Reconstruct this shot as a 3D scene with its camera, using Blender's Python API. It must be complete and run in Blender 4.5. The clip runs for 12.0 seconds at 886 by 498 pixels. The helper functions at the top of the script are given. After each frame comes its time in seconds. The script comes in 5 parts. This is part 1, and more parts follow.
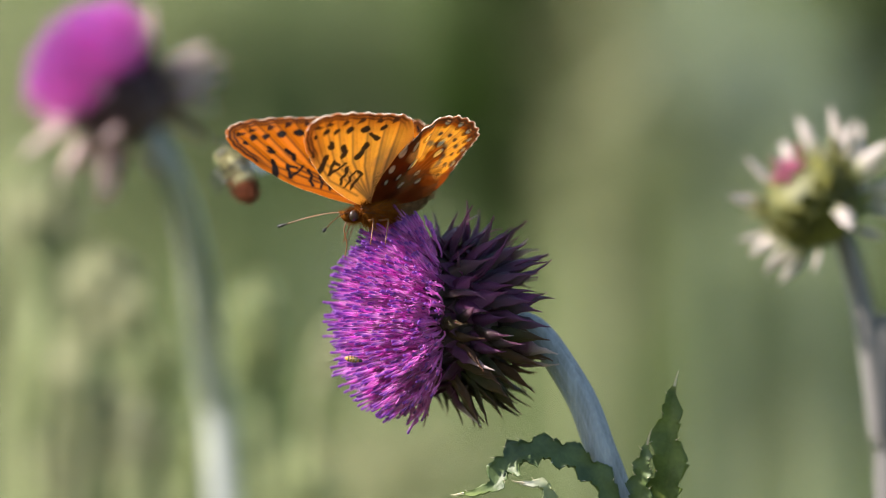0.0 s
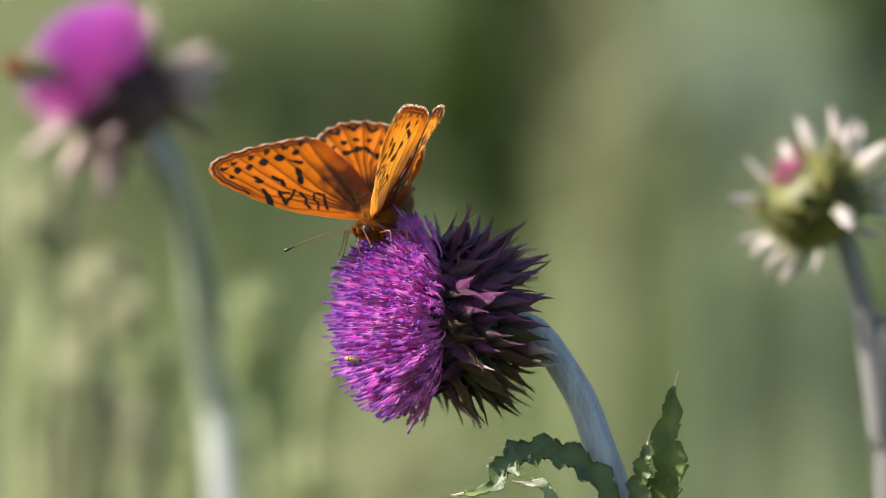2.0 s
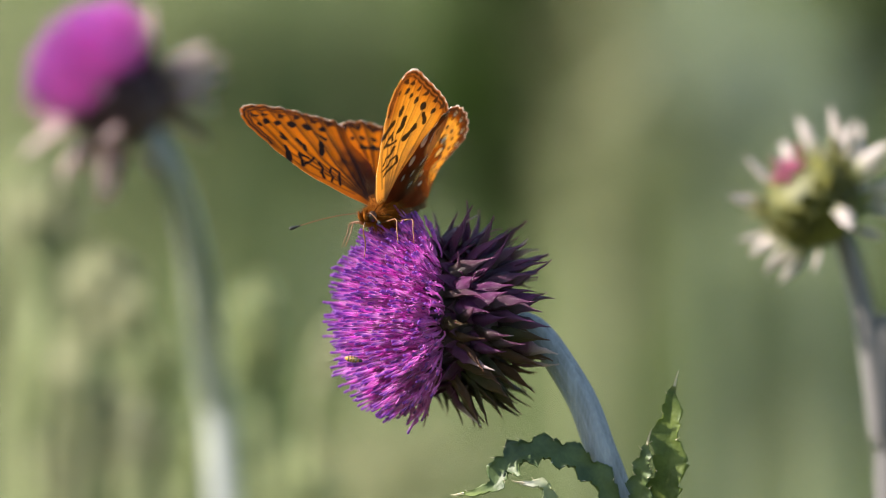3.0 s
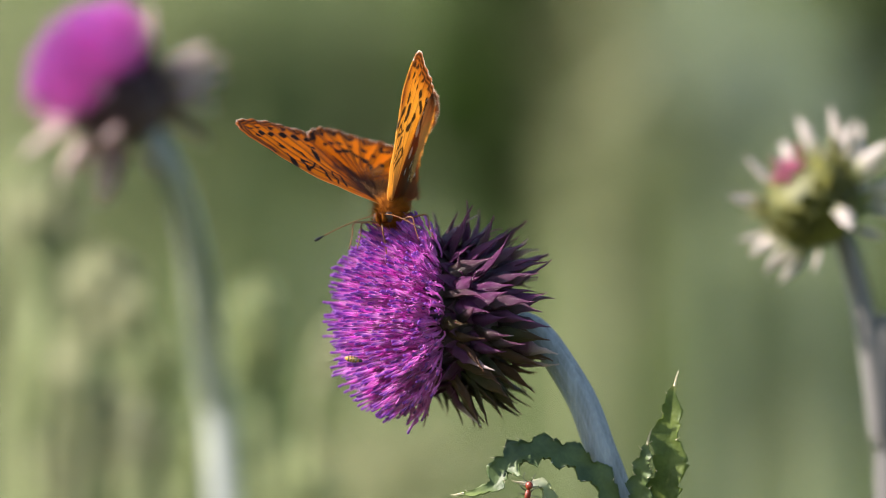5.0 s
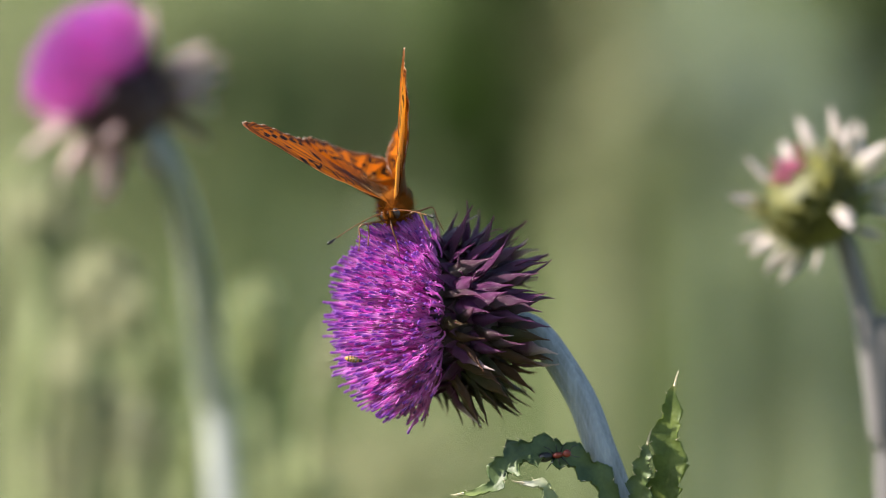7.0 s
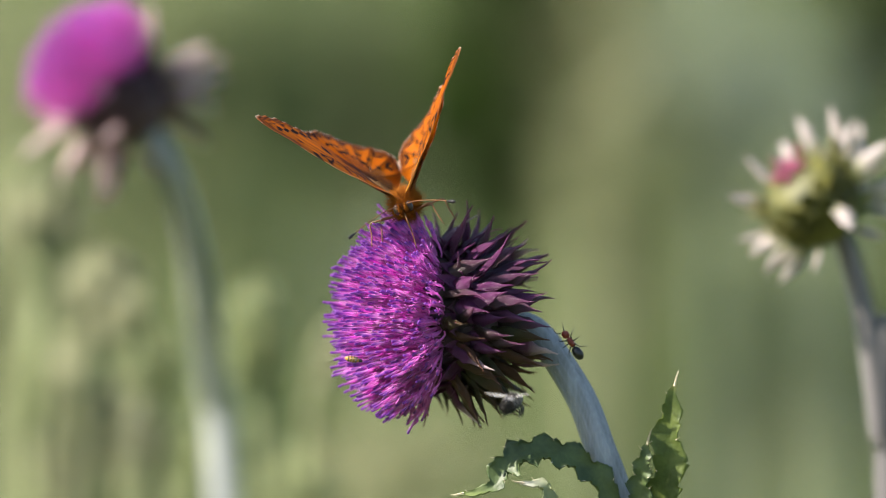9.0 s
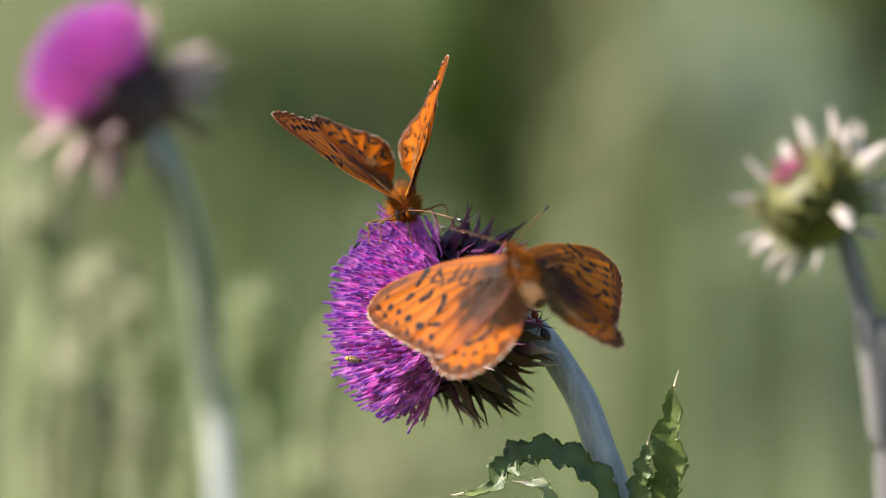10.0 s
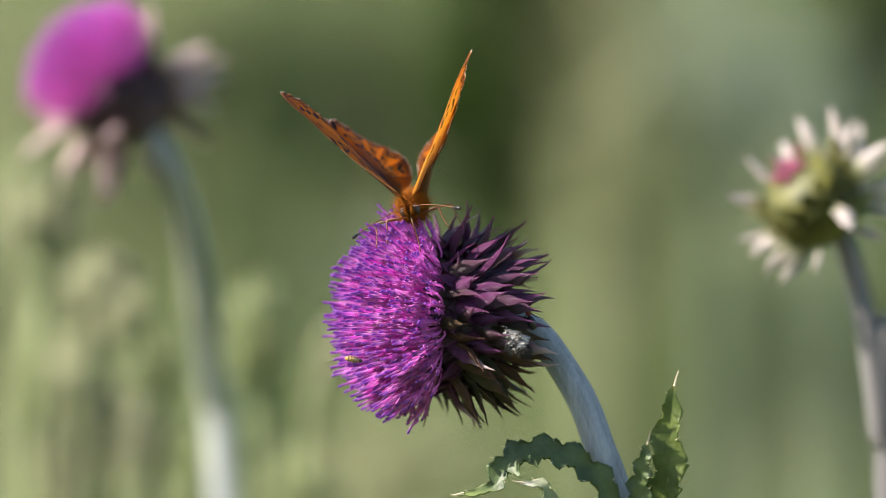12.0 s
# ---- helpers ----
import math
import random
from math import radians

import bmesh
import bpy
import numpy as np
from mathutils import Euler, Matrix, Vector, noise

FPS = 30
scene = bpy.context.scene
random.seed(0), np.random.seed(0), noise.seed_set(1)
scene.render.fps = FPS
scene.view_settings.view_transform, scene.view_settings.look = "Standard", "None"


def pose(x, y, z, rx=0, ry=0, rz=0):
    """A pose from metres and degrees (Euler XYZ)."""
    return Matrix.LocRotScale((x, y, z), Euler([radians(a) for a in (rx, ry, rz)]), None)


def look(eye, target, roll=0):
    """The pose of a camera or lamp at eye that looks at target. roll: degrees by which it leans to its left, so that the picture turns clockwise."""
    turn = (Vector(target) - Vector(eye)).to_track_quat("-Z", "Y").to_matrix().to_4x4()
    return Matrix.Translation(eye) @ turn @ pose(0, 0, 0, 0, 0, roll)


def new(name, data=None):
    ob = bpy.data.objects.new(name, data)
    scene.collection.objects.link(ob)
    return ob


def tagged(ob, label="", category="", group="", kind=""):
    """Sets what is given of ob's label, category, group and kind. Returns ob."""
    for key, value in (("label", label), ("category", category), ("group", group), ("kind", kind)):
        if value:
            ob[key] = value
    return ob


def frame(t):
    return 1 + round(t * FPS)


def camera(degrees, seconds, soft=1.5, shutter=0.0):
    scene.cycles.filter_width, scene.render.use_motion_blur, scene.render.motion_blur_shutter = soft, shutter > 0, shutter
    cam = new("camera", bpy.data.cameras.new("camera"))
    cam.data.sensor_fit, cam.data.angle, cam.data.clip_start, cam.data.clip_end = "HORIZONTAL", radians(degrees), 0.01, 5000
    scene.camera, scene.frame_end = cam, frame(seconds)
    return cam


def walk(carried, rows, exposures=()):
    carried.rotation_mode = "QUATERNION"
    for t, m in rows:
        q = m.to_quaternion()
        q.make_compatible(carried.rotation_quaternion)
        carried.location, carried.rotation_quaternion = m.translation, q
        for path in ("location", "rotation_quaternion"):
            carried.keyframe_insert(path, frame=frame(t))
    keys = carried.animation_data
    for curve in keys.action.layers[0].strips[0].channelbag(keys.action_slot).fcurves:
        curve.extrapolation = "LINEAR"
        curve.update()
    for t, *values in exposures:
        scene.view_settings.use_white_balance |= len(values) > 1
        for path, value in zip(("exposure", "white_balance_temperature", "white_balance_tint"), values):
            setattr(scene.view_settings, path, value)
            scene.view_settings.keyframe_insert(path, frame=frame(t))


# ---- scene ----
cam = camera(7.0, 12.0, soft=1.0, shutter=0.12)
CAM_Z = 1.0
walk(cam, [(0.0, pose(0, 0, CAM_Z, 90, 0, 0)), (12.0, pose(0, 0, CAM_Z, 90, 0, 0))])
# a long lens, wide open, focused on the flower head
cam.data.dof.use_dof = True
cam.data.dof.focus_distance = 1.785
cam.data.dof.aperture_fstop = 5.6

# ---- world and light ----
SUN_FROM = Vector((-0.71, -0.20, 0.63)).normalized()
world = bpy.data.worlds.new("sky")
scene.world = world
world.use_nodes = True
wn = world.node_tree
sky = wn.nodes.new("ShaderNodeTexSky")
sky.sky_type = "NISHITA"
sky.sun_disc = False
sky.sun_elevation = math.asin(SUN_FROM.z)
sky.sun_rotation = math.atan2(SUN_FROM.x, SUN_FROM.y)
wn.links.new(sky.outputs[0], wn.nodes["Background"].inputs[0])
wn.nodes["Background"].inputs[1].default_value = 0.09
sun_data = bpy.data.lights.new("sun", "SUN")
sun_data.energy = 5.0
sun_data.angle = radians(0.53)
sun_data.color = (1.0, 0.918, 0.825)
sun = new("sun", sun_data)
sun.matrix_world = look(SUN_FROM * 20, (0, 0, 0))
scene.view_settings.exposure = 1.39


# ---- materials ----
def ramp_between(nt, fac, a, b, lo=0.3, hi=0.7):
    r = nt.nodes.new("ShaderNodeValToRGB")
    r.color_ramp.elements[0].position, r.color_ramp.elements[1].position = lo, hi
    r.color_ramp.elements[0].color = (*a, 1)
    r.color_ramp.elements[1].color = (*b, 1)
    nt.links.new(fac, r.inputs[0])
    return r.outputs[0]


def mix_colour(nt, fac, a, b, blend="MIX"):
    m = nt.nodes.new("ShaderNodeMix")
    m.data_type, m.blend_type = "RGBA", blend
    for slot, v in ((0, fac), (6, a), (7, b)):
        if isinstance(v, (int, float)):
            m.inputs[slot].default_value = v
        elif isinstance(v, tuple):
            m.inputs[slot].default_value = (*v, 1)
        else:
            nt.links.new(v, m.inputs[slot])
    return m.outputs[2]


def noise_fac(nt, scale, detail=4.0, stretch=(1, 1, 1)):
    tc = nt.nodes.new("ShaderNodeTexCoord")
    mp = nt.nodes.new("ShaderNodeMapping")
    mp.inputs["Scale"].default_value = stretch
    nz = nt.nodes.new("ShaderNodeTexNoise")
    nz.inputs["Scale"].default_value, nz.inputs["Detail"].default_value = scale, detail
    nt.links.new(tc.outputs["Object"], mp.inputs[0])
    nt.links.new(mp.outputs[0], nz.inputs["Vector"])
    return nz.outputs[0]


def attr(nt, name):
    a = nt.nodes.new("ShaderNodeAttribute")
    a.attribute_name = name
    return a


def surface(name, a, b, scale, rough=0.6, through_light=0.0, tip=None, vary=0.0, random_island=False,
            bump=0.2, stretch=(1, 1, 1), fine=5.0, colour_attr="", spec=0.5, sheen=0.0, through_gamma=1.0, tip_band=(0.3, 0.95), alt=None):
    """Two-scale procedural surface: a..b by noise; tip: a second colour towards the free end (attribute 'along')."""
    m = bpy.data.materials.new(name)
    m.use_nodes = True
    nt = m.node_tree
    p = nt.nodes["Principled BSDF"]
    n1, n2 = noise_fac(nt, scale, 4, stretch), noise_fac(nt, scale * fine, 3, stretch)
    if colour_attr:
        base = attr(nt, colour_attr).outputs["Color"]
        base = mix_colour(nt, 0.35, base, ramp_between(nt, n1, a, b), "MULTIPLY")
    else:
        base = ramp_between(nt, n1, a, b)
    if alt:
        r2 = nt.nodes.new("ShaderNodeObjectInfo").outputs["Random"]
        base = mix_colour(nt, ramp_between(nt, r2, (0, 0, 0), (1, 1, 1), 0.45, 0.75), base, alt)
    if tip:
        t = attr(nt, "along").outputs["Fac"]
        mr = nt.nodes.new("ShaderNodeMapRange")
        mr.inputs[1].default_value, mr.inputs[2].default_value = tip_band
        nt.links.new(t, mr.inputs[0])
        base = mix_colour(nt, mr.outputs[0], base, tip)
    base = mix_colour(nt, 0.3, base, ramp_between(nt, n2, (0.45, 0.45, 0.45), (1, 1, 1)), "MULTIPLY")
    if vary:
        if random_island:
            rnd = nt.nodes.new("ShaderNodeNewGeometry").outputs["Random Per Island"]
        else:
            rnd = nt.nodes.new("ShaderNodeObjectInfo").outputs["Random"]
        base = mix_colour(nt, vary, base, ramp_between(nt, rnd, (0.3, 0.3, 0.3), (1.0, 1.0, 1.0), 0, 1), "MULTIPLY")
    nt.links.new(base, p.inputs["Base Color"])
    p.inputs["Roughness"].default_value = rough
    p.inputs["Specular IOR Level"].default_value = spec
    p.inputs["Sheen Weight"].default_value = sheen
    if bump:
        bp = nt.nodes.new("ShaderNodeBump")
        bp.inputs["Strength"].default_value, bp.inputs["Distance"].default_value = bump, 0.0004
        nt.links.new(n2, bp.inputs["Height"])
        nt.links.new(bp.outputs[0], p.inputs["Normal"])
    if through_light:
        tr = nt.nodes.new("ShaderNodeBsdfTranslucent")
        gm = nt.nodes.new("ShaderNodeGamma")
        gm.inputs[1].default_value = through_gamma
        nt.links.new(base, gm.inputs[0])
        nt.links.new(gm.outputs[0], tr.inputs[0])
        mx = nt.nodes.new("ShaderNodeMixShader")
        mx.inputs[0].default_value = through_light
        nt.links.new(p.outputs[0], mx.inputs[1])
        nt.links.new(tr.outputs[0], mx.inputs[2])
        nt.links.new(mx.outputs[0], nt.nodes["Material Output"].inputs[0])
    return m


M_FLORET = surface("floret", (1.0, 0.22, 0.90), (1.0, 0.62, 0.98), 250, 0.32, 0.66, tip=(0.36, 0.12, 0.56), vary=0.25, bump=0.1, tip_band=(0.84, 0.97))
M_FLORET_MASS = surface("floret_mass", (1.0, 0.22, 0.90), (1.0, 0.62, 0.98), 250, 0.32, 0.66, tip=(0.36, 0.12, 0.56), vary=0.25, random_island=True, bump=0.1, tip_band=(0.84, 0.97))
M_FLORET_FAR = surface("floret_magenta", (1.0, 0.18, 0.84), (1.0, 0.50, 0.95), 250, 0.4, 0.6, tip=(0.80, 0.30, 0.85), vary=0.2, bump=0.1, tip_band=(0.86, 1.0))
M_FLORET_PINK = surface("floret_pink", (0.68, 0.14, 0.34), (0.85, 0.35, 0.52), 250, 0.55, 0.4, vary=0.3, bump=0.1)
M_BRACT = surface("bract_purple", (0.10, 0.026, 0.088), (0.31, 0.075, 0.26), 260, 0.28, 0.45, tip=(0.42, 0.10, 0.32), vary=0.5, bump=0.6, tip_band=(0.45, 1.5), stretch=(1, 1, 0.15), alt=(0.085, 0.055, 0.055), spec=0.7)
M_BRACT_BROWN = surface("bract_brown", (0.09, 0.05, 0.032), (0.24, 0.12, 0.07), 260, 0.35, 0.45, tip=(0.20, 0.07, 0.05), vary=0.5, bump=0.6, tip_band=(0.45, 1.5), stretch=(1, 1, 0.15), alt=(0.075, 0.070, 0.028), spec=0.4)
# whitish tips: dry bract ends, with sun highlights put into the same colour
M_BRACT_DRY_GLINT = surface("bract_dry_glint_tip", (0.08, 0.025, 0.06), (0.22, 0.06, 0.16), 260, 0.3, 0.4, tip=(0.80, 0.62, 0.62), vary=0.3, bump=0.6, tip_band=(0.55, 0.8), stretch=(1, 1, 0.15))
M_BRACT_PALE = surface("bract_pale", (0.24, 0.30, 0.05), (0.42, 0.44, 0.12), 150, 0.5, 0.5, tip=(0.72, 0.64, 0.60), vary=0.4, bump=0.2, tip_band=(0.1, 0.5))
M_BRACT_PINK = surface("bract_pinkish", (0.20, 0.11, 0.10), (0.32, 0.18, 0.16), 150, 0.5, 0.5, tip=(0.66, 0.52, 0.51), vary=0.3, bump=0.2, tip_band=(0.12, 0.45))
M_BULB = surface("bulb", (0.030, 0.014, 0.020), (0.07, 0.03, 0.045), 200, 0.6, bump=0.3)
M_BULB_GREEN = surface("bulb_green", (0.022, 0.030, 0.008), (0.15, 0.14, 0.015), 150, 0.6, bump=0.3)
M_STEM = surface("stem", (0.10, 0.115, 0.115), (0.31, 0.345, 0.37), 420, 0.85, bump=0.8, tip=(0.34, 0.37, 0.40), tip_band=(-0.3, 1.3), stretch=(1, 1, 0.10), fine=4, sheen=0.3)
M_STEM_FAR = surface("stem_grey", (0.26, 0.275, 0.26), (0.38, 0.40, 0.375), 90, 0.85, bump=0.4, stretch=(1, 1, 0.12))
M_STEM_DARK = surface("stem_far", (0.11, 0.10, 0.10), (0.20, 0.19, 0.185), 90, 0.8, bump=0.4, stretch=(1, 1, 0.12))
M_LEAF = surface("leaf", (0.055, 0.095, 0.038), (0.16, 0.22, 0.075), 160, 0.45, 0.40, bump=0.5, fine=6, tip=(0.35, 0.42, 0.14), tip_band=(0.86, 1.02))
# lit copy of the leaf above: sunlight is put into its yellow-green
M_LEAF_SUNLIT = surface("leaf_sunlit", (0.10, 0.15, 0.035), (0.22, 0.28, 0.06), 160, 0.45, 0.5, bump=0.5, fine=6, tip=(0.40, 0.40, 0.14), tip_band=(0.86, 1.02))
M_LEAF_PALE = surface("leaf_pale", (0.22, 0.28, 0.10), (0.42, 0.46, 0.24), 150, 0.6, 0.4, bump=0.4, tip=(0.7, 0.68, 0.6), tip_band=(0.7, 1.0))
M_SPINE = surface("spine", (0.55, 0.45, 0.28), (0.75, 0.68, 0.5), 200, 0.4, 0.2)
M_WING = surface("wing", (0.7, 0.7, 0.7), (1, 1, 1), 600, 0.5, 0.60, colour_attr="pattern", bump=0.25, spec=0.18, through_gamma=0.52)
M_FUR = surface("fur", (0.22, 0.060, 0.006), (0.46, 0.150, 0.015), 500, 0.9, 0.2, vary=0.6, random_island=True, bump=0, spec=0.1)
M_WING_HAIR = surface("wing_hair", (0.16, 0.085, 0.038), (0.38, 0.22, 0.10), 500, 0.9, 0.2, vary=0.5, random_island=True, bump=0, spec=0.05)
M_SKIN = surface("chitin", (0.07, 0.022, 0.005), (0.17, 0.055, 0.010), 600, 0.45, bump=0.4)
M_EYE = surface("eye", (0.018, 0.008, 0.005), (0.05, 0.022, 0.012), 900, 0.4, bump=0.05)
M_LEG = surface("leg", (0.12, 0.045, 0.012), (0.24, 0.09, 0.025), 900, 0.4)
M_BLACK = surface("black_chitin", (0.006, 0.006, 0.007), (0.02, 0.018, 0.018), 800, 0.3)
M_BEE_YELLOW = surface("bee_fur_yellow", (0.50, 0.46, 0.24), (0.70, 0.65, 0.40), 700, 0.9, 0.2, vary=0.3, random_island=True, bump=0)
M_BEE_RED = surface("bee_fur_red", (0.20, 0.05, 0.02), (0.33, 0.09, 0.03), 700, 0.9, 0.2, vary=0.3, random_island=True, bump=0)
M_GROUND = surface("soil_and_thatch", (0.056, 0.082, 0.028), (0.124, 0.140, 0.061), 3.0, 0.9, bump=0.6, fine=12, spec=0.1)
M_GRASS = surface("grass", (0.10, 0.15, 0.045), (0.22, 0.27, 0.10), 2.0, 0.6, 0.35, vary=0.5, random_island=True, bump=0, spec=0.12)
M_GRASS_PALE = surface("grass_pale", (0.34, 0.37, 0.19), (0.53, 0.51, 0.32), 2.0, 0.6, 0.35, vary=0.4, random_island=True, bump=0, spec=0.12)
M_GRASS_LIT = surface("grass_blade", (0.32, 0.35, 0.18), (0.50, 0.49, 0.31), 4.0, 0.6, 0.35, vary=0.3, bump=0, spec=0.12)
M_WEED_MID = surface("green_weed", (0.045, 0.078, 0.030), (0.10, 0.145, 0.055), 8.0, 0.6, 0.25, vary=0.4, random_island=True, bump=0, spec=0.12)
# very dark leaf colour that stands in for shade behind the thistles
M_SHADE_WEED = surface("shade_weed", (0.024, 0.060, 0.007), (0.06, 0.115, 0.014), 8.0, 0.6, 0.2, vary=0.4, random_island=True, bump=0, spec=0.12)
M_WEED_LIGHT = surface("light_green_weed", (0.36, 0.42, 0.19), (0.56, 0.60, 0.34), 8.0, 0.6, 0.35, vary=0.4, random_island=True, bump=0, spec=0.12)
M_GREY = surface("grey_shrub", (0.28, 0.34, 0.27), (0.44, 0.51, 0.41), 8.0, 0.7, 0.25, vary=0.4, random_island=True, bump=0, spec=0.12)


def clear_wing():
    m = bpy.data.materials.new("insect_wing")
    m.use_nodes = True
    nt = m.node_tree
    p = nt.nodes["Principled BSDF"]
    p.inputs["Base Color"].default_value = (0.75, 0.74, 0.7, 1)
    p.inputs["Roughness"].default_value = 0.25
    tr = nt.nodes.new("ShaderNodeBsdfTransparent")
    mx = nt.nodes.new("ShaderNodeMixShader")
    mx.inputs[0].default_value = 0.3
    nt.links.new(tr.outputs[0], mx.inputs[1])
    nt.links.new(p.outputs[0], mx.inputs[2])
    nt.links.new(mx.outputs[0], nt.nodes["Material Output"].inputs[0])
    return m


M_CLEAR = clear_wing()


# ---- mesh helpers ----
def mesh_of(name, verts, faces, material, along=None, colours=None, smooth=True):
    me = bpy.data.meshes.new(name)
    me.from_pydata([tuple(v) for v in verts], [], faces)
    me.materials.append(material)
    if along is not None:
        a = me.attributes.new("along", "FLOAT", "POINT")
        a.data.foreach_set("value", np.asarray(along, dtype=np.float32))
    if colours is not None:
        a = me.attributes.new("pattern", "FLOAT_COLOR", "POINT")
        a.data.foreach_set("color", np.asarray(colours, dtype=np.float32).ravel())
    if smooth:
        me.polygons.foreach_set("use_smooth", [True] * len(me.polygons))
    me.update()
    return me


def piece(name, me, parent=None, m=None, label=""):
    ob = new(name, me)
    if parent is not None:
        ob.parent = parent
    if m is not None:
        ob.matrix_basis = m
    return tagged(ob, label) if label else ob


def thing(name, label, category, m, group="", kind=""):
    ob = new(name)
    ob.empty_display_size = 0.01
    ob.matrix_basis = m
    return tagged(ob, label, category, group, kind)


class Soup:
    """Collects tubes, strips and blobs into one mesh."""

    def __init__(self):
        self.v, self.f, self.a = [], [], []

    def tube(self, pts, radii, sides=8, cap=True, ribs=0.0):
        pts = [Vector(p) for p in pts]
        n = len(pts)
        base = len(self.v)
        up = None
        for i, p in enumerate(pts):
            d = (pts[min(i + 1, n - 1)] - pts[max(i - 1, 0)]).normalized()
            if up is None:
                up = d.orthogonal().normalized()
            up = (up - d * up.dot(d)).normalized()
            side = d.cross(up)
            for k in range(sides):
                a = 2 * math.pi * k / sides
                r = radii[i] * (1 + ribs * (1 if k % 2 else -1))
                self.v.append(p + (up * math.cos(a) + side * math.sin(a)) * r)
                self.a.append(i / max(1, n - 1))
        for i in range(n - 1):
            for k in range(sides):
                k2 = (k + 1) % sides
                self.f.append((base + i * sides + k, base + i * sides + k2, base + (i + 1) * sides + k2, base + (i + 1) * sides + k))
        if cap:
            self.f.append(tuple(base + k for k in reversed(range(sides))))
            self.f.append(tuple(base + (n - 1) * sides + k for k in range(sides)))

    def strip(self, rows, along=None):
        """rows: lists of points of equal length, joined row to row."""
        base, w = len(self.v), len(rows[0])
        for i, row in enumerate(rows):
            for p in row:
                self.v.append(Vector(p))
                self.a.append(i / max(1, len(rows) - 1))
        for i in range(len(rows) - 1):
            for k in range(w - 1):
                b = base + i * w + k
                self.f.append((b, b + 1, b + w + 1, b + w))

    def blob(self, centre, axes, rings=8, sides=12, m=None, wobble=0.0, seed=0):
        base = len(self.v)
        rnd = random.Random(seed)
        for i in range(rings + 1):
            th = math.pi * i / rings
            for k in range(sides):
                a = 2 * math.pi * k / sides
                p = Vector((math.sin(th) * math.cos(a) * axes[0], math.sin(th) * math.sin(a) * axes[1], math.cos(th) * axes[2]))
                p *= 1 + wobble * rnd.uniform(-1, 1)
                if m is not None:
                    p = m.to_3x3() @ p
                self.v.append(Vector(centre) + p)
                self.a.append(i / rings)
        for i in range(rings):
            for k in range(sides):
                k2 = (k + 1) % sides
                self.f.append((base + i * sides + k, base + (i + 1) * sides + k, base + (i + 1) * sides + k2, base + i * sides + k2))

    def hair(self, p, d, length, width, droop=(0, 0, -0.3)):
        p, d = Vector(p), Vector(d).normalized()
        s = d.orthogonal().normalized()
        s2 = d.cross(s)
        base = len(self.v)
        tip = p + (d + Vector(droop) * 0.5).normalized() * length
        for q in (p + s * width, p - s * width * 0.5 + s2 * width * 0.87, p - s * width * 0.5 - s2 * width * 0.87):
            self.v.append(q)
            self.a.append(0)
        self.v.append(tip)
        self.a.append(1)
        self.f += [(base, base + 1, base + 3), (base + 1, base + 2, base + 3), (base + 2, base, base + 3)]

    def mesh(self, name, material, smooth=True):
        return mesh_of(name, self.v, self.f, material, along=self.a, smooth=smooth)


def smooth_path(points, n):
    """Points on a Catmull-Rom curve through the given ones."""
    pts = [Vector(p) for p in points]
    pts = [pts[0] * 2 - pts[1]] + pts + [pts[-1] * 2 - pts[-2]]
    out = []
    segs = len(pts) - 3
    for i in range(n):
        s = i / (n - 1) * segs
        k = min(int(s), segs - 1)
        t = s - k
        a, b, c, d = pts[k:k + 4]
        out.append(0.5 * ((2 * b) + (c - a) * t + (2 * a - 5 * b + 4 * c - d) * t * t + (3 * b - a - 3 * c + d) * t ** 3))
    return out


def turned(direction, spin=0.0):
    """Rotation that takes +Z to the direction, spun about it."""
    return Vector(direction).to_track_quat("Z", "Y").to_matrix().to_4x4() @ Matrix.Rotation(spin, 4, "Z")


# ---- the ground, a meadow that rises behind ----
def ground_height(x, y):
    rise = 0.0 if y < 3.0 else 0.25 * (y - 3.0)
    if y > 45:
        rise = 0.25 * 42
    return rise + 0.02 * noise.noise(Vector((x * 0.8, y * 0.8, 0)))


def build_ground():
    xs = [-3000, -300, -60] + list(np.linspace(-20, 20, 41)) + [60, 300, 3000]
    ys = [-3000, -300, -60] + list(np.linspace(-10, 45, 80)) + [60, 300, 3000]
    verts = [(x, y, ground_height(x, y)) for y in ys for x in xs]
    w = len(xs)
    faces = [(j * w + i, j * w + i + 1, (j + 1) * w + i + 1, (j + 1) * w + i) for j in range(len(ys) - 1) for i in range(w - 1)]
    g = new("ground", mesh_of("ground", verts, faces, M_GROUND))
    tagged(g, "rising meadow ground with soil and dry thatch", "ground", kind="structure")


build_ground()


def blade(s, x, y, z, h, w, lean, rnd):
    a = rnd.uniform(0, 2 * math.pi)
    d = Vector((math.cos(a), math.sin(a), 0))
    side = Vector((-d.y, d.x, 0)) * w
    rows = []
    for i in range(4):
        t = i / 3
        c = Vector((x, y, z)) + Vector((0, 0, h * t * (1 - 0.25 * lean * t))) + d * (h * lean * t * t)
        ww = side * (1 - t * 0.95)
        rows.append((c - ww, c + ww))
    s.strip(rows)


def grass(name, count, y0, y1, h0, h1, w, material, label, seed, x0=-1.4, x1=1.4, lean=0.5):
    rnd = random.Random(seed)
    s = Soup()
    for _ in range(count):
        y = rnd.uniform(y0, y1)
        x = rnd.uniform(x0, x1)
        if noise.noise(Vector((x * 3.0, y * 1.2, seed))) < rnd.uniform(-0.6, 0.25):
            continue
        blade(s, x, y, ground_height(x, y) - 0.01, rnd.uniform(h0, h1), w * rnd.uniform(0.6, 1.3), rnd.uniform(0.1, lean), rnd)
    tagged(new(name, s.mesh(name, material)), label, "grass", kind="stuff")


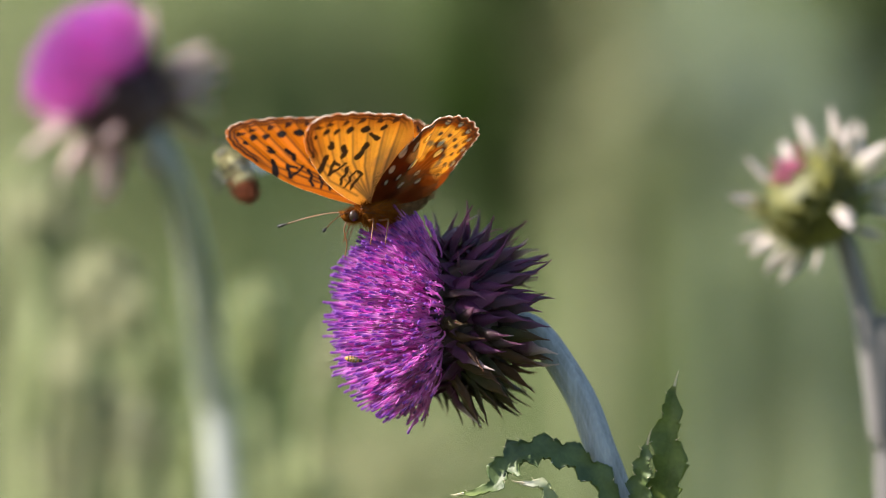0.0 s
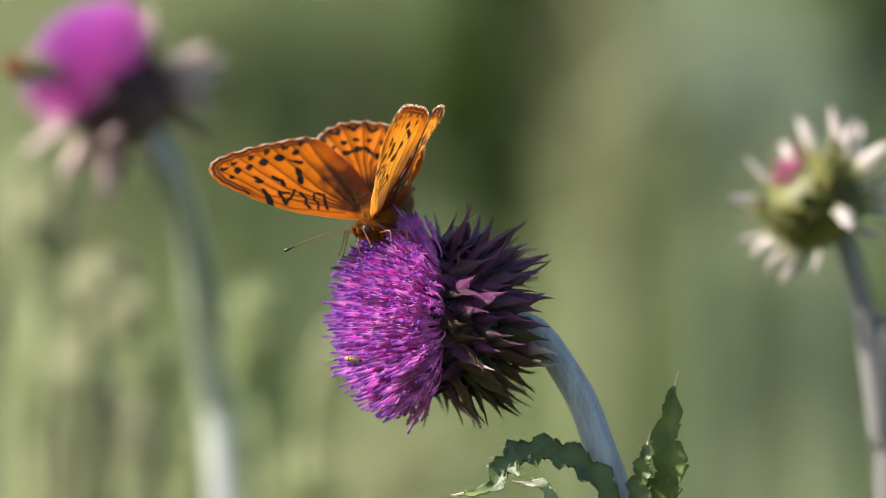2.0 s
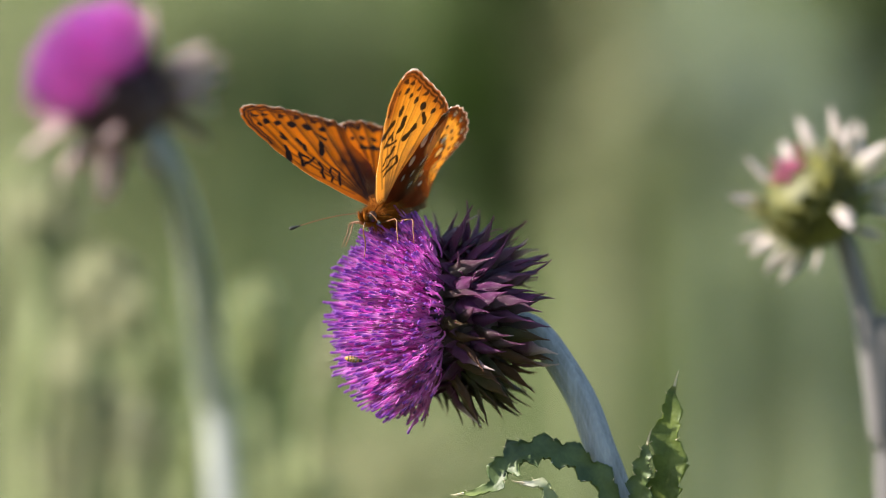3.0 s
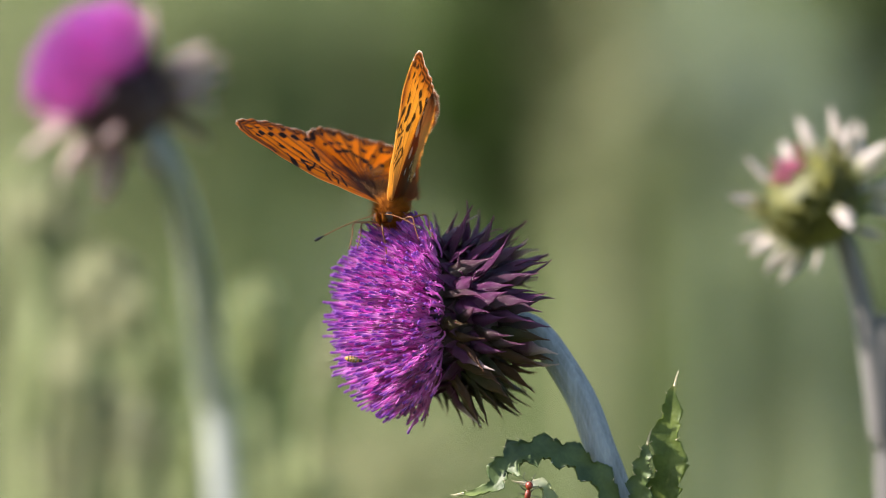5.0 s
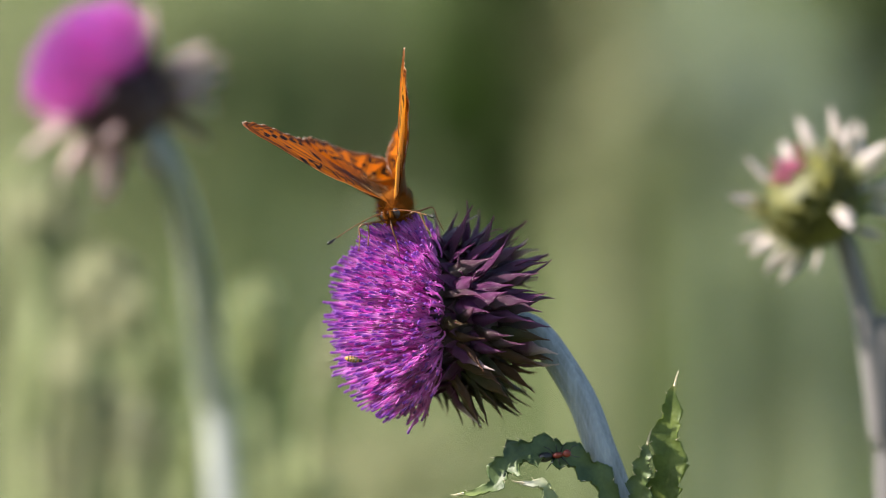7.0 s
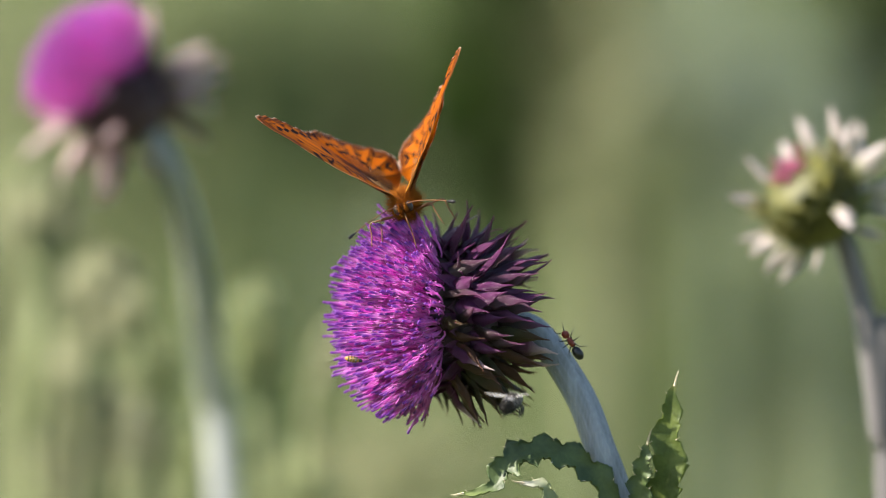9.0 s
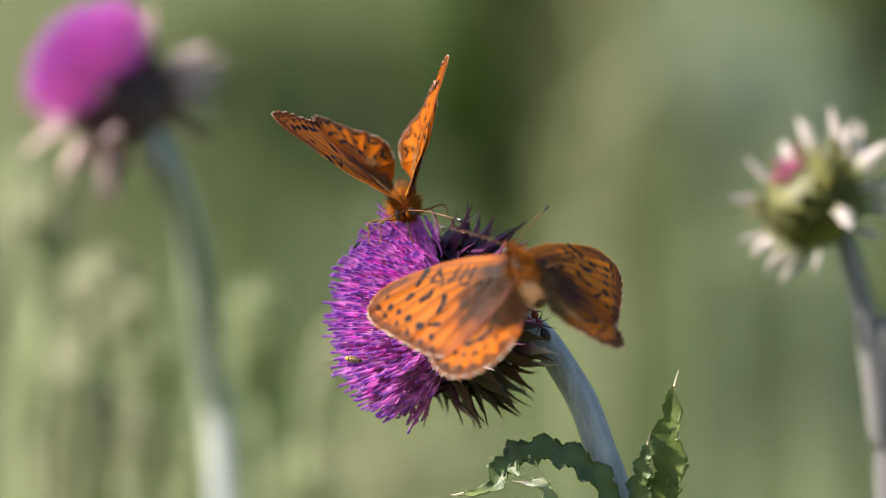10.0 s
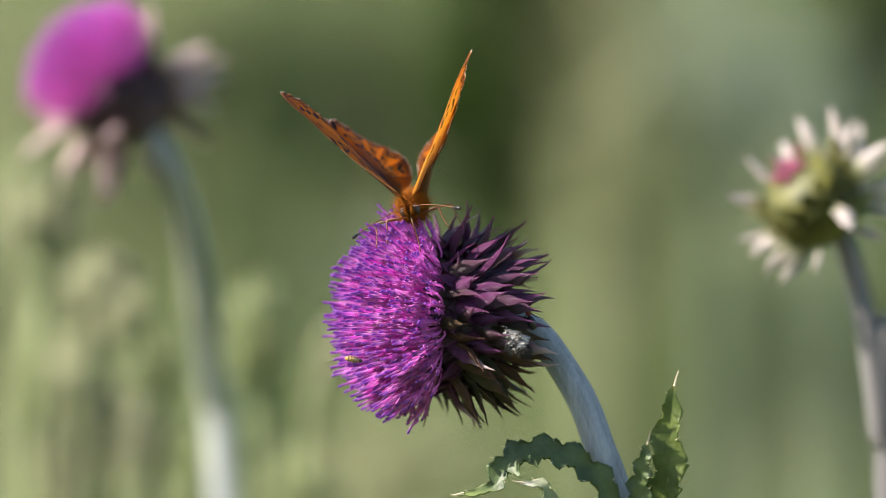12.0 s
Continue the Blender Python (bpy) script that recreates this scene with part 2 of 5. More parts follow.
grass("meadow_grass", 9000, 5.4, 12.0, 0.03, 0.10, 0.003, M_GRASS, "short green meadow grass on the slope", 1)
grass("near_grass", 16000, -1.5, 5.4, 0.04, 0.14, 0.003, M_GRASS, "green meadow grass round the thistles", 5, -3.0, 3.0)
grass("dry_grass", 6000, 5.4, 12.0, 0.03, 0.12, 0.003, M_GRASS_PALE, "pale dry grass among the green", 2)


def weed(name, x, y, h, r, material, label, seed, leaves=260, leaf=0.03, group="", low=0.8):
    """A leafy plant: stalks that carry many small leaves."""
    rnd = random.Random(seed)
    z = ground_height(x, y) - 0.01
    root = thing(name, label, "weed", pose(x, y, z), group)
    lf = Soup()
    stalks = []
    for _ in range(7):
        a, q = rnd.uniform(0, 6.28), r * rnd.uniform(0.1, 0.9)
        top = Vector((math.cos(a) * q, math.sin(a) * q, h * rnd.uniform(0.7, 1.0)))
        path = smooth_path([(0, 0, 0), top * 0.5 + Vector((0, 0, h * 0.08)), top], 6)
        stalks.append(path)
        st = Soup()
        st.tube(path, [0.005 * (1 - 0.12 * i) for i in range(6)], 5)
        piece("stalk", st.mesh("stalk", material), root)
    for _ in range(leaves):
        path = rnd.choice(stalks)
        k = rnd.uniform(low, 4.99)
        p = path[int(k)].lerp(path[int(k) + 1], k % 1)
        d = Vector((rnd.gauss(0, 1), rnd.gauss(0, 1), rnd.uniform(-0.2, 0.9))).normalized()
        sd = d.cross(Vector((0, 0, 1))).normalized()
        L = leaf * rnd.uniform(0.6, 1.5)
        lf.strip([(p, p), (p + d * L * 0.5 - sd * L * 0.22, p + d * L * 0.5 + sd * L * 0.22), (p + d * L + Vector((0, 0, -0.2 * L)),) * 2])
    tagged(piece("foliage", lf.mesh("foliage", material), root), kind="stuff")
    return root


# plants on the slope: x, y, height, radius, leaves, leaf length
SLOPE = (("weed", "green leafy weed on the meadow slope", M_WEED_MID, ((-0.20, 7.2, 0.15, 0.10, 420, 0.034), (-0.10, 7.2, 0.15, 0.09, 480, 0.034), (-0.28, 7.4, 0.17, 0.10, 420, 0.032), (-0.14, 7.45, 0.18, 0.12, 460, 0.032), (-0.03, 7.2, 0.13, 0.06, 420, 0.032),
                                                                       (-0.06, 7.0, 0.09, 0.07, 320, 0.032), (-0.02, 7.6, 0.15, 0.08, 360, 0.032), (0.27, 6.45, 0.10, 0.09, 240, 0.03), (-0.16, 6.7, 0.10, 0.09, 220, 0.03),
                                                                       (0.36, 6.6, 0.10, 0.09, 200, 0.03), (0.36, 7.5, 0.11, 0.07, 240, 0.03), (0.30, 6.3, 0.10, 0.09, 320, 0.032),
                                                                       (0.40, 6.4, 0.10, 0.09, 340, 0.032), (-0.30, 6.95, 0.11, 0.09, 340, 0.032), (-0.40, 6.6, 0.10, 0.08, 280, 0.032))),
         ("weed", "low green weed spread over the slope", M_GRASS, ((-0.33, 6.25, 0.05, 0.10, 420, 0.03), (-0.12, 6.25, 0.05, 0.08, 360, 0.03), (-0.38, 6.5, 0.05, 0.09, 380, 0.03))),
         ("shrub", "low grey-green shrub on the meadow slope", M_GREY, ((0.26, 7.35, 0.17, 0.09, 420, 0.026), (0.33, 7.2, 0.16, 0.08, 320, 0.026), (-0.05, 6.6, 0.10, 0.07, 200, 0.026))),
         ("dry_weed", "pale dry seeding weed on the slope", M_GRASS_PALE, ((0.155, 6.9, 0.28, 0.035, 500, 0.042), (-0.40, 7.0, 0.25, 0.05, 260, 0.03))))
for name, label, material, places in SLOPE:
    for i, (x, y, h, r, leaves, leaf) in enumerate(places):
        weed(name, x, y, h, r, material, label, int(1000 * (x + y)), leaves, leaf, group=name + "s in the meadow")


def tall_plant(name, label, category, material, x, y, shape, leaves, leaf, seed, stalks=5, group=""):
    """A plant taller than its neighbours; shape: rows of (height, radius) of the leafy part, bottom to top."""
    rnd = random.Random(seed)
    z = ground_height(x, y) - 0.01
    root = thing(name, label, category, pose(x, y, z), group)
    hs, rs = [q[0] - z for q in shape], [q[1] for q in shape]
    for _ in range(stalks):
        a, q = rnd.uniform(0, 6.28), rnd.uniform(0.1, 0.7)
        out = Vector((math.cos(a), math.sin(a), 0)) * q
        path = smooth_path([out * 0.01, out * 0.02 + Vector((0, 0, hs[0] * 0.5)), out * rs[0] + Vector((0, 0, hs[0]))] + [out * r * 0.9 + Vector((0, 0, h)) for h, r in zip(hs[1:], rs[1:])], 14)
        st = Soup()
        st.tube(path, [0.003 * (1 - 0.05 * i) for i in range(14)], 5)
        piece("stalk", st.mesh("stalk", material), root)
    lf = Soup()
    for _ in range(leaves):
        h = rnd.uniform(hs[0], hs[-1])
        r = float(np.interp(h, hs, rs)) * math.sqrt(rnd.uniform(0.02, 1.0))
        a = rnd.uniform(0, 6.283)
        p = Vector((r * math.cos(a), r * math.sin(a), h))
        if noise.noise(p * 28 + Vector((seed, 0, 0))) < -0.22:
            continue
        d = Vector((rnd.gauss(0, 1), rnd.gauss(0, 1), rnd.uniform(-0.3, 0.9))).normalized()
        sd = d.cross(Vector((0, 0, 1))).normalized()
        L = leaf * rnd.uniform(0.6, 1.5)
        lf.strip([(p, p), (p + d * L * 0.5 - sd * L * 0.2, p + d * L * 0.5 + sd * L * 0.2), (p + d * L + Vector((0, 0, -0.2 * L)),) * 2])
    tagged(piece("foliage", lf.mesh("foliage", material), root), kind="stuff")
    return root


# taller growth behind the thistles: x, y, (height, radius) of the leafy part
# added shrubs: shade is put into their colour, unseen crowns block the sun
SHADE_SHRUB = "added dark green shrub carrying the shade behind the thistles"
for x, y, shape, leaves, seed in ((0.028, 3.42, ((1.000, 0.010), (1.030, 0.030), (1.085, 0.042), (1.12, 0.042), (1.17, 0.068), (1.28, 0.07), (1.34, 0.03)), 3000, 3),
                                  (0.216, 3.55, ((1.070, 0.01), (1.10, 0.028), (1.15, 0.04), (1.24, 0.07), (1.30, 0.04)), 2000, 4)):
    tall_plant("shrub", SHADE_SHRUB, "shrub", M_SHADE_WEED, x, y, shape, leaves, 0.020, seed, 6, "tall shrubs behind the thistles")
for x, y, shape, leaves, seed in ((-0.075, 3.6, ((1.04, 0.01), (1.07, 0.035), (1.12, 0.045), (1.15, 0.03)), 60, 6),):
    tall_plant("weed", "tall leafy green weed behind the thistles", "weed", M_WEED_MID, x, y, shape, leaves, 0.018, seed, 4, "tall weeds behind the thistles")
for x, y, shape, leaves, seed in ((0.145, 3.5, ((0.905, 0.02), (0.945, 0.035), (0.985, 0.012)), 70, 8), (0.120, 3.5, ((1.01, 0.02), (1.03, 0.028), (1.055, 0.012)), 80, 18), (0.185, 3.55, ((0.88, 0.02), (0.93, 0.03), (0.97, 0.015)), 50, 9), (0.105, 3.6, ((0.90, 0.02), (0.93, 0.03), (0.965, 0.01)), 50, 10)):
    tall_plant("weed", "soft green weed behind the thistles", "weed", M_GRASS, x, y, shape, leaves, 0.018, seed, 3, "tall weeds behind the thistles")
for x, y, shape, leaves, seed in ((0.150, 3.75, ((1.05, 0.01), (1.09, 0.045), (1.12, 0.055), (1.15, 0.04)), 110, 11), (0.205, 3.8, ((1.02, 0.01), (1.06, 0.03), (1.10, 0.03)), 420, 12)):
    tall_plant("shrub", "grey-green fine-leaved shrub behind the thistles", "shrub", M_GREY, x, y, shape, leaves, 0.016, seed, 5, "tall shrubs behind the thistles")
for x, y, shape, leaves, seed in ((0.083, 3.35, ((0.955, 0.012), (1.0, 0.016), (1.06, 0.012), (1.15, 0.008)), 520, 13), (0.072, 3.3, ((1.0, 0.008), (1.03, 0.012), (1.06, 0.006)), 260, 14), (-0.02, 3.2, ((0.86, 0.05), (0.90, 0.06), (0.925, 0.03)), 700, 15)):
    tall_plant("dry_weed", "pale dry seeding weed behind the thistles", "weed", M_GRASS_PALE, x, y, shape, leaves, 0.015, seed, 5, "tall weeds behind the thistles")
# light leafy weeds between the grass tufts
for x, y, shape, leaves, seed in ((-0.089, 2.28, ((0.935, 0.010), (0.953, 0.012), (0.968, 0.005)), 150, 21), (-0.058, 2.22, ((0.955, 0.006), (0.968, 0.009), (0.985, 0.003)), 110, 22), (-0.072, 2.25, ((0.925, 0.008), (0.940, 0.010), (0.95, 0.003)), 130, 23),
                                  (-0.128, 2.3, ((0.945, 0.008), (0.962, 0.010), (0.975, 0.004)), 120, 24), (-0.043, 2.2, ((0.90, 0.01), (0.925, 0.014), (0.938, 0.006)), 150, 25), (-0.136, 2.35, ((0.99, 0.006), (1.01, 0.01), (1.03, 0.003)), 90, 26)):
    tall_plant("weed", "light green leafy weed among the tall grass", "weed", M_WEED_LIGHT, x, y, shape, leaves, 0.010, seed, 3, "light weeds among the grass")


def tall_grass(x, y, h, seed, lean, n, blades):
    """A tuft of tall pale stalks with drooping seed heads and long blades."""
    rnd = random.Random(seed)
    root = thing("grass_tuft", "tall pale green grass tuft with drooping seed heads", "grass", pose(x, y, ground_height(x, y) - 0.01), "grass tufts")
    for _ in range(n):
        s = Soup()
        a = rnd.uniform(-0.010, 0.010)
        path = smooth_path([(a * 0.3, a * 0.2, 0), (a, a * 0.5, h * 0.5), (a + lean * 0.6, a * 0.5, h * rnd.uniform(0.90, 0.94)), (a + lean * 1.3 + rnd.uniform(-0.006, 0.006), a * 0.5, h * rnd.uniform(0.97, 1.01))], 24)
        s.tube(path, [0.0017 - 0.0004 * i / 23 for i in range(24)], 6)
        stalk = piece("stalk", s.mesh("stalk", M_GRASS_PALE), root)
        s = Soup()
        for k in range(34):
            i = rnd.uniform(0.90, 1.0) * 22.9
            p = path[int(i)].lerp(path[min(23, int(i) + 1)], i % 1)
            d = Vector((rnd.gauss(0, 1), rnd.gauss(0, 1), rnd.uniform(-1.2, 0.2))).normalized()
            s.tube([p, p + d * 0.004, p + d * 0.009 + Vector((0, 0, -0.004))], [0.0006, 0.0014, 0.0003], 5, cap=False)
        piece("seed_head", s.mesh("seed_head", M_GRASS_LIT), stalk)
    for _ in range(blades):
        s = Soup()
        blade(s, rnd.uniform(-0.010, 0.010), rnd.uniform(-0.02, 0.02), 0, h * rnd.uniform(0.92, 1.02), rnd.uniform(0.003, 0.006), rnd.uniform(0.01, 0.04), rnd)
        piece("blade", s.mesh("blade", M_GRASS_LIT), root)


for x, y, h, seed, lean, n, blades in ((-0.104, 2.20, 1.022, 1, 0.006, 2, 2), (-0.096, 2.22, 1.016, 2, -0.006, 2, 1), (-0.132, 2.25, 1.03, 3, 0.006, 2, 3), (-0.128, 2.3, 0.965, 4, 0.01, 3, 2), (-0.0535, 2.2, 0.974, 5, 0.012, 1, 2),
                                       (-0.0854, 2.2, 0.968, 6, -0.01, 2, 2), (-0.063, 2.25, 0.955, 7, 0.01, 1, 2), (-0.046, 2.3, 0.94, 8, 0.01, 1, 2), (-0.112, 2.3, 0.95, 9, 0.01, 2, 3), (-0.038, 2.35, 0.925, 10, -0.01, 2, 2), (-0.120, 2.2, 0.99, 11, 0.004, 1, 2)):
    tall_grass(x, y, h, seed, lean, n, blades)


# ---- thistles ----
def floret_mesh(seed):
    rnd = random.Random(seed)
    s = Soup()
    bend = Vector((rnd.uniform(-0.06, 0.06), rnd.uniform(-0.06, 0.06), 0))
    path = [bend * (t * (1 - t) * 4) + Vector((0, 0, t)) for t in (0, 0.3, 0.55, 0.72)]
    s.tube(path, [0.009, 0.009, 0.011, 0.014], 5, cap=False)
    # short slender corolla lobes round the long violet anther tube
    for k in range(4):
        a = k * 1.571 + rnd.uniform(-0.3, 0.3)
        out = Vector((math.cos(a), math.sin(a), 0))
        c = path[-1] + out * 0.010
        e = path[-1] + out * rnd.uniform(0.015, 0.05) + Vector((0, 0, rnd.uniform(0.08, 0.17)))
        s.tube([c, (c + e) * 0.5 + out * 0.008, e], [0.009, 0.007, 0.002], 3, cap=False)
    s.tube([path[-1] - Vector((0, 0, 0.03)), path[-1] + Vector((0.004, 0, 0.10)), path[-1] + Vector((0, 0.004, 0.24)), path[-1] + Vector((0, 0, 0.275)), path[-1] + Vector((0, 0, 0.285))], [0.011, 0.0115, 0.0115, 0.0115, 0.005], 5)
    z = [v.z for v in s.v]
    s.a = z
    return s


FLORETS = [floret_mesh(i) for i in range(6)]
FLORET_MESHES = [s.mesh("floret", M_FLORET) for s in FLORETS]


def bract_mesh(seed, material, curl, width=0.13, blunt=0.0):
    """A keeled, lance-shaped bract with a spine tip; unit length along +Z, curling towards +X."""
    rnd = random.Random(seed)
    s = Soup()
    n = 11
    rows = []
    hook = rnd.uniform(-0.18, 0.18)
    wide = width * rnd.uniform(0.55, 1.08)
    for i in range(n):
        t = i / (n - 1)
        w = wide * (0.72 + 0.42 * math.sin(math.pi * min(1, t * 1.1))) * max(0.0, 1 - max(0, t - 0.5 - 0.3 * blunt) / (0.42 - 0.2 * blunt)) ** (0.9 - 0.4 * blunt)
        w = max(w * (1 + rnd.uniform(-0.16, 0.16)), 0.013 if t < 1 else 0.004)
        c = Vector((curl * t * t * 0.6 + rnd.uniform(-0.010, 0.010), hook * t * t + rnd.uniform(-0.012, 0.012), t * (1 - 0.25 * abs(curl) * t)))
        k = 0.35 * w
        top = [c + Vector((-k * 0.2, -w, 0)), c + Vector((-k, -w * 0.5, 0)), c + Vector((-k * 1.7, 0, 0)), c + Vector((-k, w * 0.5, 0)), c + Vector((-k * 0.2, w, 0))]
        th = 0.014 + 0.02 * (1 - t)
        under = [p + Vector((th, 0, 0)) for p in reversed(top)]
        rows.append(top + under + [top[0]])
    s.strip(rows)
    return s.mesh("bract", material)


def thistle_head(root, m, size=1.0, florets=520, single=260, spread=80, bract_material=M_BRACT, bulb_material=M_BULB, rows=8, per_row=17,
                 bract_len=(0.014, 0.023), open_from=62, open_to=140, seed=0, floret_len=1.0, bract_width=0.13, sunk=0.94, bulb_scale=1.0, floret_meshes=None, mass_material=M_FLORET_MASS, wild=13, omit_near=0.0, scales=0, dry=None, brown=None, omit_from=0.25, blunt=0.0):
    """Flower head on a thistle: base at the origin of m, facing +Z of m."""
    rnd = random.Random(seed)
    S = size
    b = Soup()
    prof = [(0.004, 0.000), (0.011, 0.002), (0.0155, 0.007), (0.0165, 0.013), (0.015, 0.019), (0.011, 0.023), (0.0, 0.0245)]
    b.strip([[Vector((r * S * bulb_scale * math.cos(a), r * S * bulb_scale * math.sin(a), z * S)) for a in np.linspace(0, 2 * math.pi, 25)] for r, z in prof])
    piece("bulb", b.mesh("bulb", bulb_material), root, m)
    mass = Soup()
    made = 0
    golden = math.pi * (3 - math.sqrt(5))
    for i in range(florets):
        u = (i + 0.5) / florets
        th = radians(spread) * u ** 0.55
        ph = i * golden + rnd.uniform(-0.12, 0.12)
        k = rnd.uniform(0.84, 1.10) * floret_len * (1 - (0.25 * rnd.random() if u > 0.85 else 0))
        tip = Vector((0.0262 * math.sin(th) * math.cos(ph), 0.0262 * math.sin(th) * math.sin(ph), 0.021 + 0.0226 * math.cos(th))) * 1.0
        foot = Vector((0.0155 * math.sin(th) * math.cos(ph), 0.0155 * math.sin(th) * math.sin(ph), 0.0215 - 0.004 * math.sin(th) ** 2))
        tip = foot + (tip - foot) * k
        tip += Vector((rnd.gauss(0, 1), rnd.gauss(0, 1), rnd.gauss(0, 1))) * (0.0008 + 0.0009 * u)
        d = tip - foot
        L = d.length
        mm = Matrix.Translation(foot * S) @ turned(d, rnd.uniform(0, 6.28)) @ Matrix.Diagonal((0.029 * S, 0.029 * S, L * S, 1))
        v = rnd.randrange(6)
        if i >= florets - single:
            piece("floret", (floret_meshes or FLORET_MESHES)[v], root, m @ mm)
        else:
            src = FLORETS[v]
            o = len(mass.v)
            mass.v += [m @ (mm @ p) for p in src.v]
            mass.a += src.a
            mass.f += [tuple(o + q for q in f) for f in src.f]
            made += 1
    if made:
        tagged(piece("floret_mass", mass.mesh("floret_mass", mass_material), root), kind="stuff")
    if scales:
        flat = [bract_mesh(seed * 10 + 90 + k, bract_material if dry else bulb_material, 0.2, 0.26) for k in range(3)]
        for i in range(scales):
            u = (i + 0.5) / scales
            ph = i * golden
            z = 0.0015 + 0.018 * u
            rad = np.interp(z, [0.0, 0.002, 0.007, 0.013, 0.019, 0.023], [0.004, 0.011, 0.0155, 0.0165, 0.015, 0.011]) * bulb_scale
            out = Vector((math.cos(ph), math.sin(ph), 0))
            zz = (out * rnd.uniform(0.25, 0.6) + Vector((0, 0, 0.9))).normalized()
            yy = Vector((-out.y, out.x, 0))
            rot = Matrix((yy.cross(zz), yy, zz)).transposed().to_4x4()
            piece("scale", flat[i % 3], root, m @ Matrix.Translation(Vector((out.x * rad, out.y * rad, z)) * S) @ rot @ Matrix.Scale(rnd.uniform(0.006, 0.010) * S, 4))
    meshes = {}
    near = (m.to_3x3().inverted() @ Vector((0, -1, 0))).normalized()
    for r in range(rows):
        t = r / max(1, rows - 1)
        for k in range(per_row - (3 if r == 0 else 0)):
            ph = 2 * math.pi * (k + 0.5 * (r % 2) + rnd.uniform(-0.25, 0.25)) / per_row
            z = 0.019 - 0.0165 * t
            rad = np.interp(z, [0.0, 0.002, 0.007, 0.013, 0.019, 0.023], [0.004, 0.011, 0.0155, 0.0165, 0.015, 0.011])
            ang = radians(open_from + (open_to - open_from) * t + rnd.gauss(0, wild))
            out = Vector((math.cos(ph), math.sin(ph), 0))
            d = out * math.sin(ang) + Vector((0, 0, math.cos(ang)))
            # near-side bracts of the far heads are left out, so that side looks darker
            if d.dot(near) > omit_from and rnd.random() < omit_near:
                continue
            L = rnd.uniform(*bract_len) * (1.0 - 0.12 * t)
            # dry: few bracts with dry pale tips that carry painted sun highlights
            key = (rnd.randrange(5), rnd.choice((-0.35, 0.1, 0.4)), "dry" if dry is not None and rnd.random() < 0.07 else "brown" if brown is not None and (m.to_3x3() @ out).z < rnd.uniform(-0.75, 0.05) else "plain")
            if key not in meshes:
                meshes[key] = bract_mesh(seed * 10 + len(meshes), {"dry": dry, "brown": brown, "plain": bract_material}[key[2]], key[1], bract_width, blunt)
            # local X of the bract looks back along the head's axis
            zz = d.normalized()
            yy = Vector((-out.y, out.x, 0))
            xx = yy.cross(zz)
            rot = Matrix((xx, yy, zz)).transposed().to_4x4() @ Matrix.Rotation(rnd.gauss(0, 0.035 * wild), 4, "Z")
            mm = Matrix.Translation(Vector((out.x * rad, out.y * rad, z / sunk)) * sunk * bulb_scale * S) @ rot @ Matrix.Scale(L * S, 4)
            piece("bract", meshes[key], root, m @ mm)


def stem_part(root, points, r0, r1, material, n=40, name="stem", sides=72):
    path = smooth_path(points, n)
    s = Soup()
    s.tube(path, [r0 + (r1 - r0) * i / (n - 1) for i in range(n)], sides)
    # woolly ridges of uneven height over darker grooves
    rnd = random.Random(n + sides)
    high = [rnd.uniform(-1.0, 1.0) for _ in range(sides)]
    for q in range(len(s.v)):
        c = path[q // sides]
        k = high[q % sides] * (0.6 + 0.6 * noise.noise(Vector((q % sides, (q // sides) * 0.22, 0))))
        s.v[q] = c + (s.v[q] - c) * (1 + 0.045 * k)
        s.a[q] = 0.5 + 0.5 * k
    piece(name, s.mesh(name, material), root)
    return path


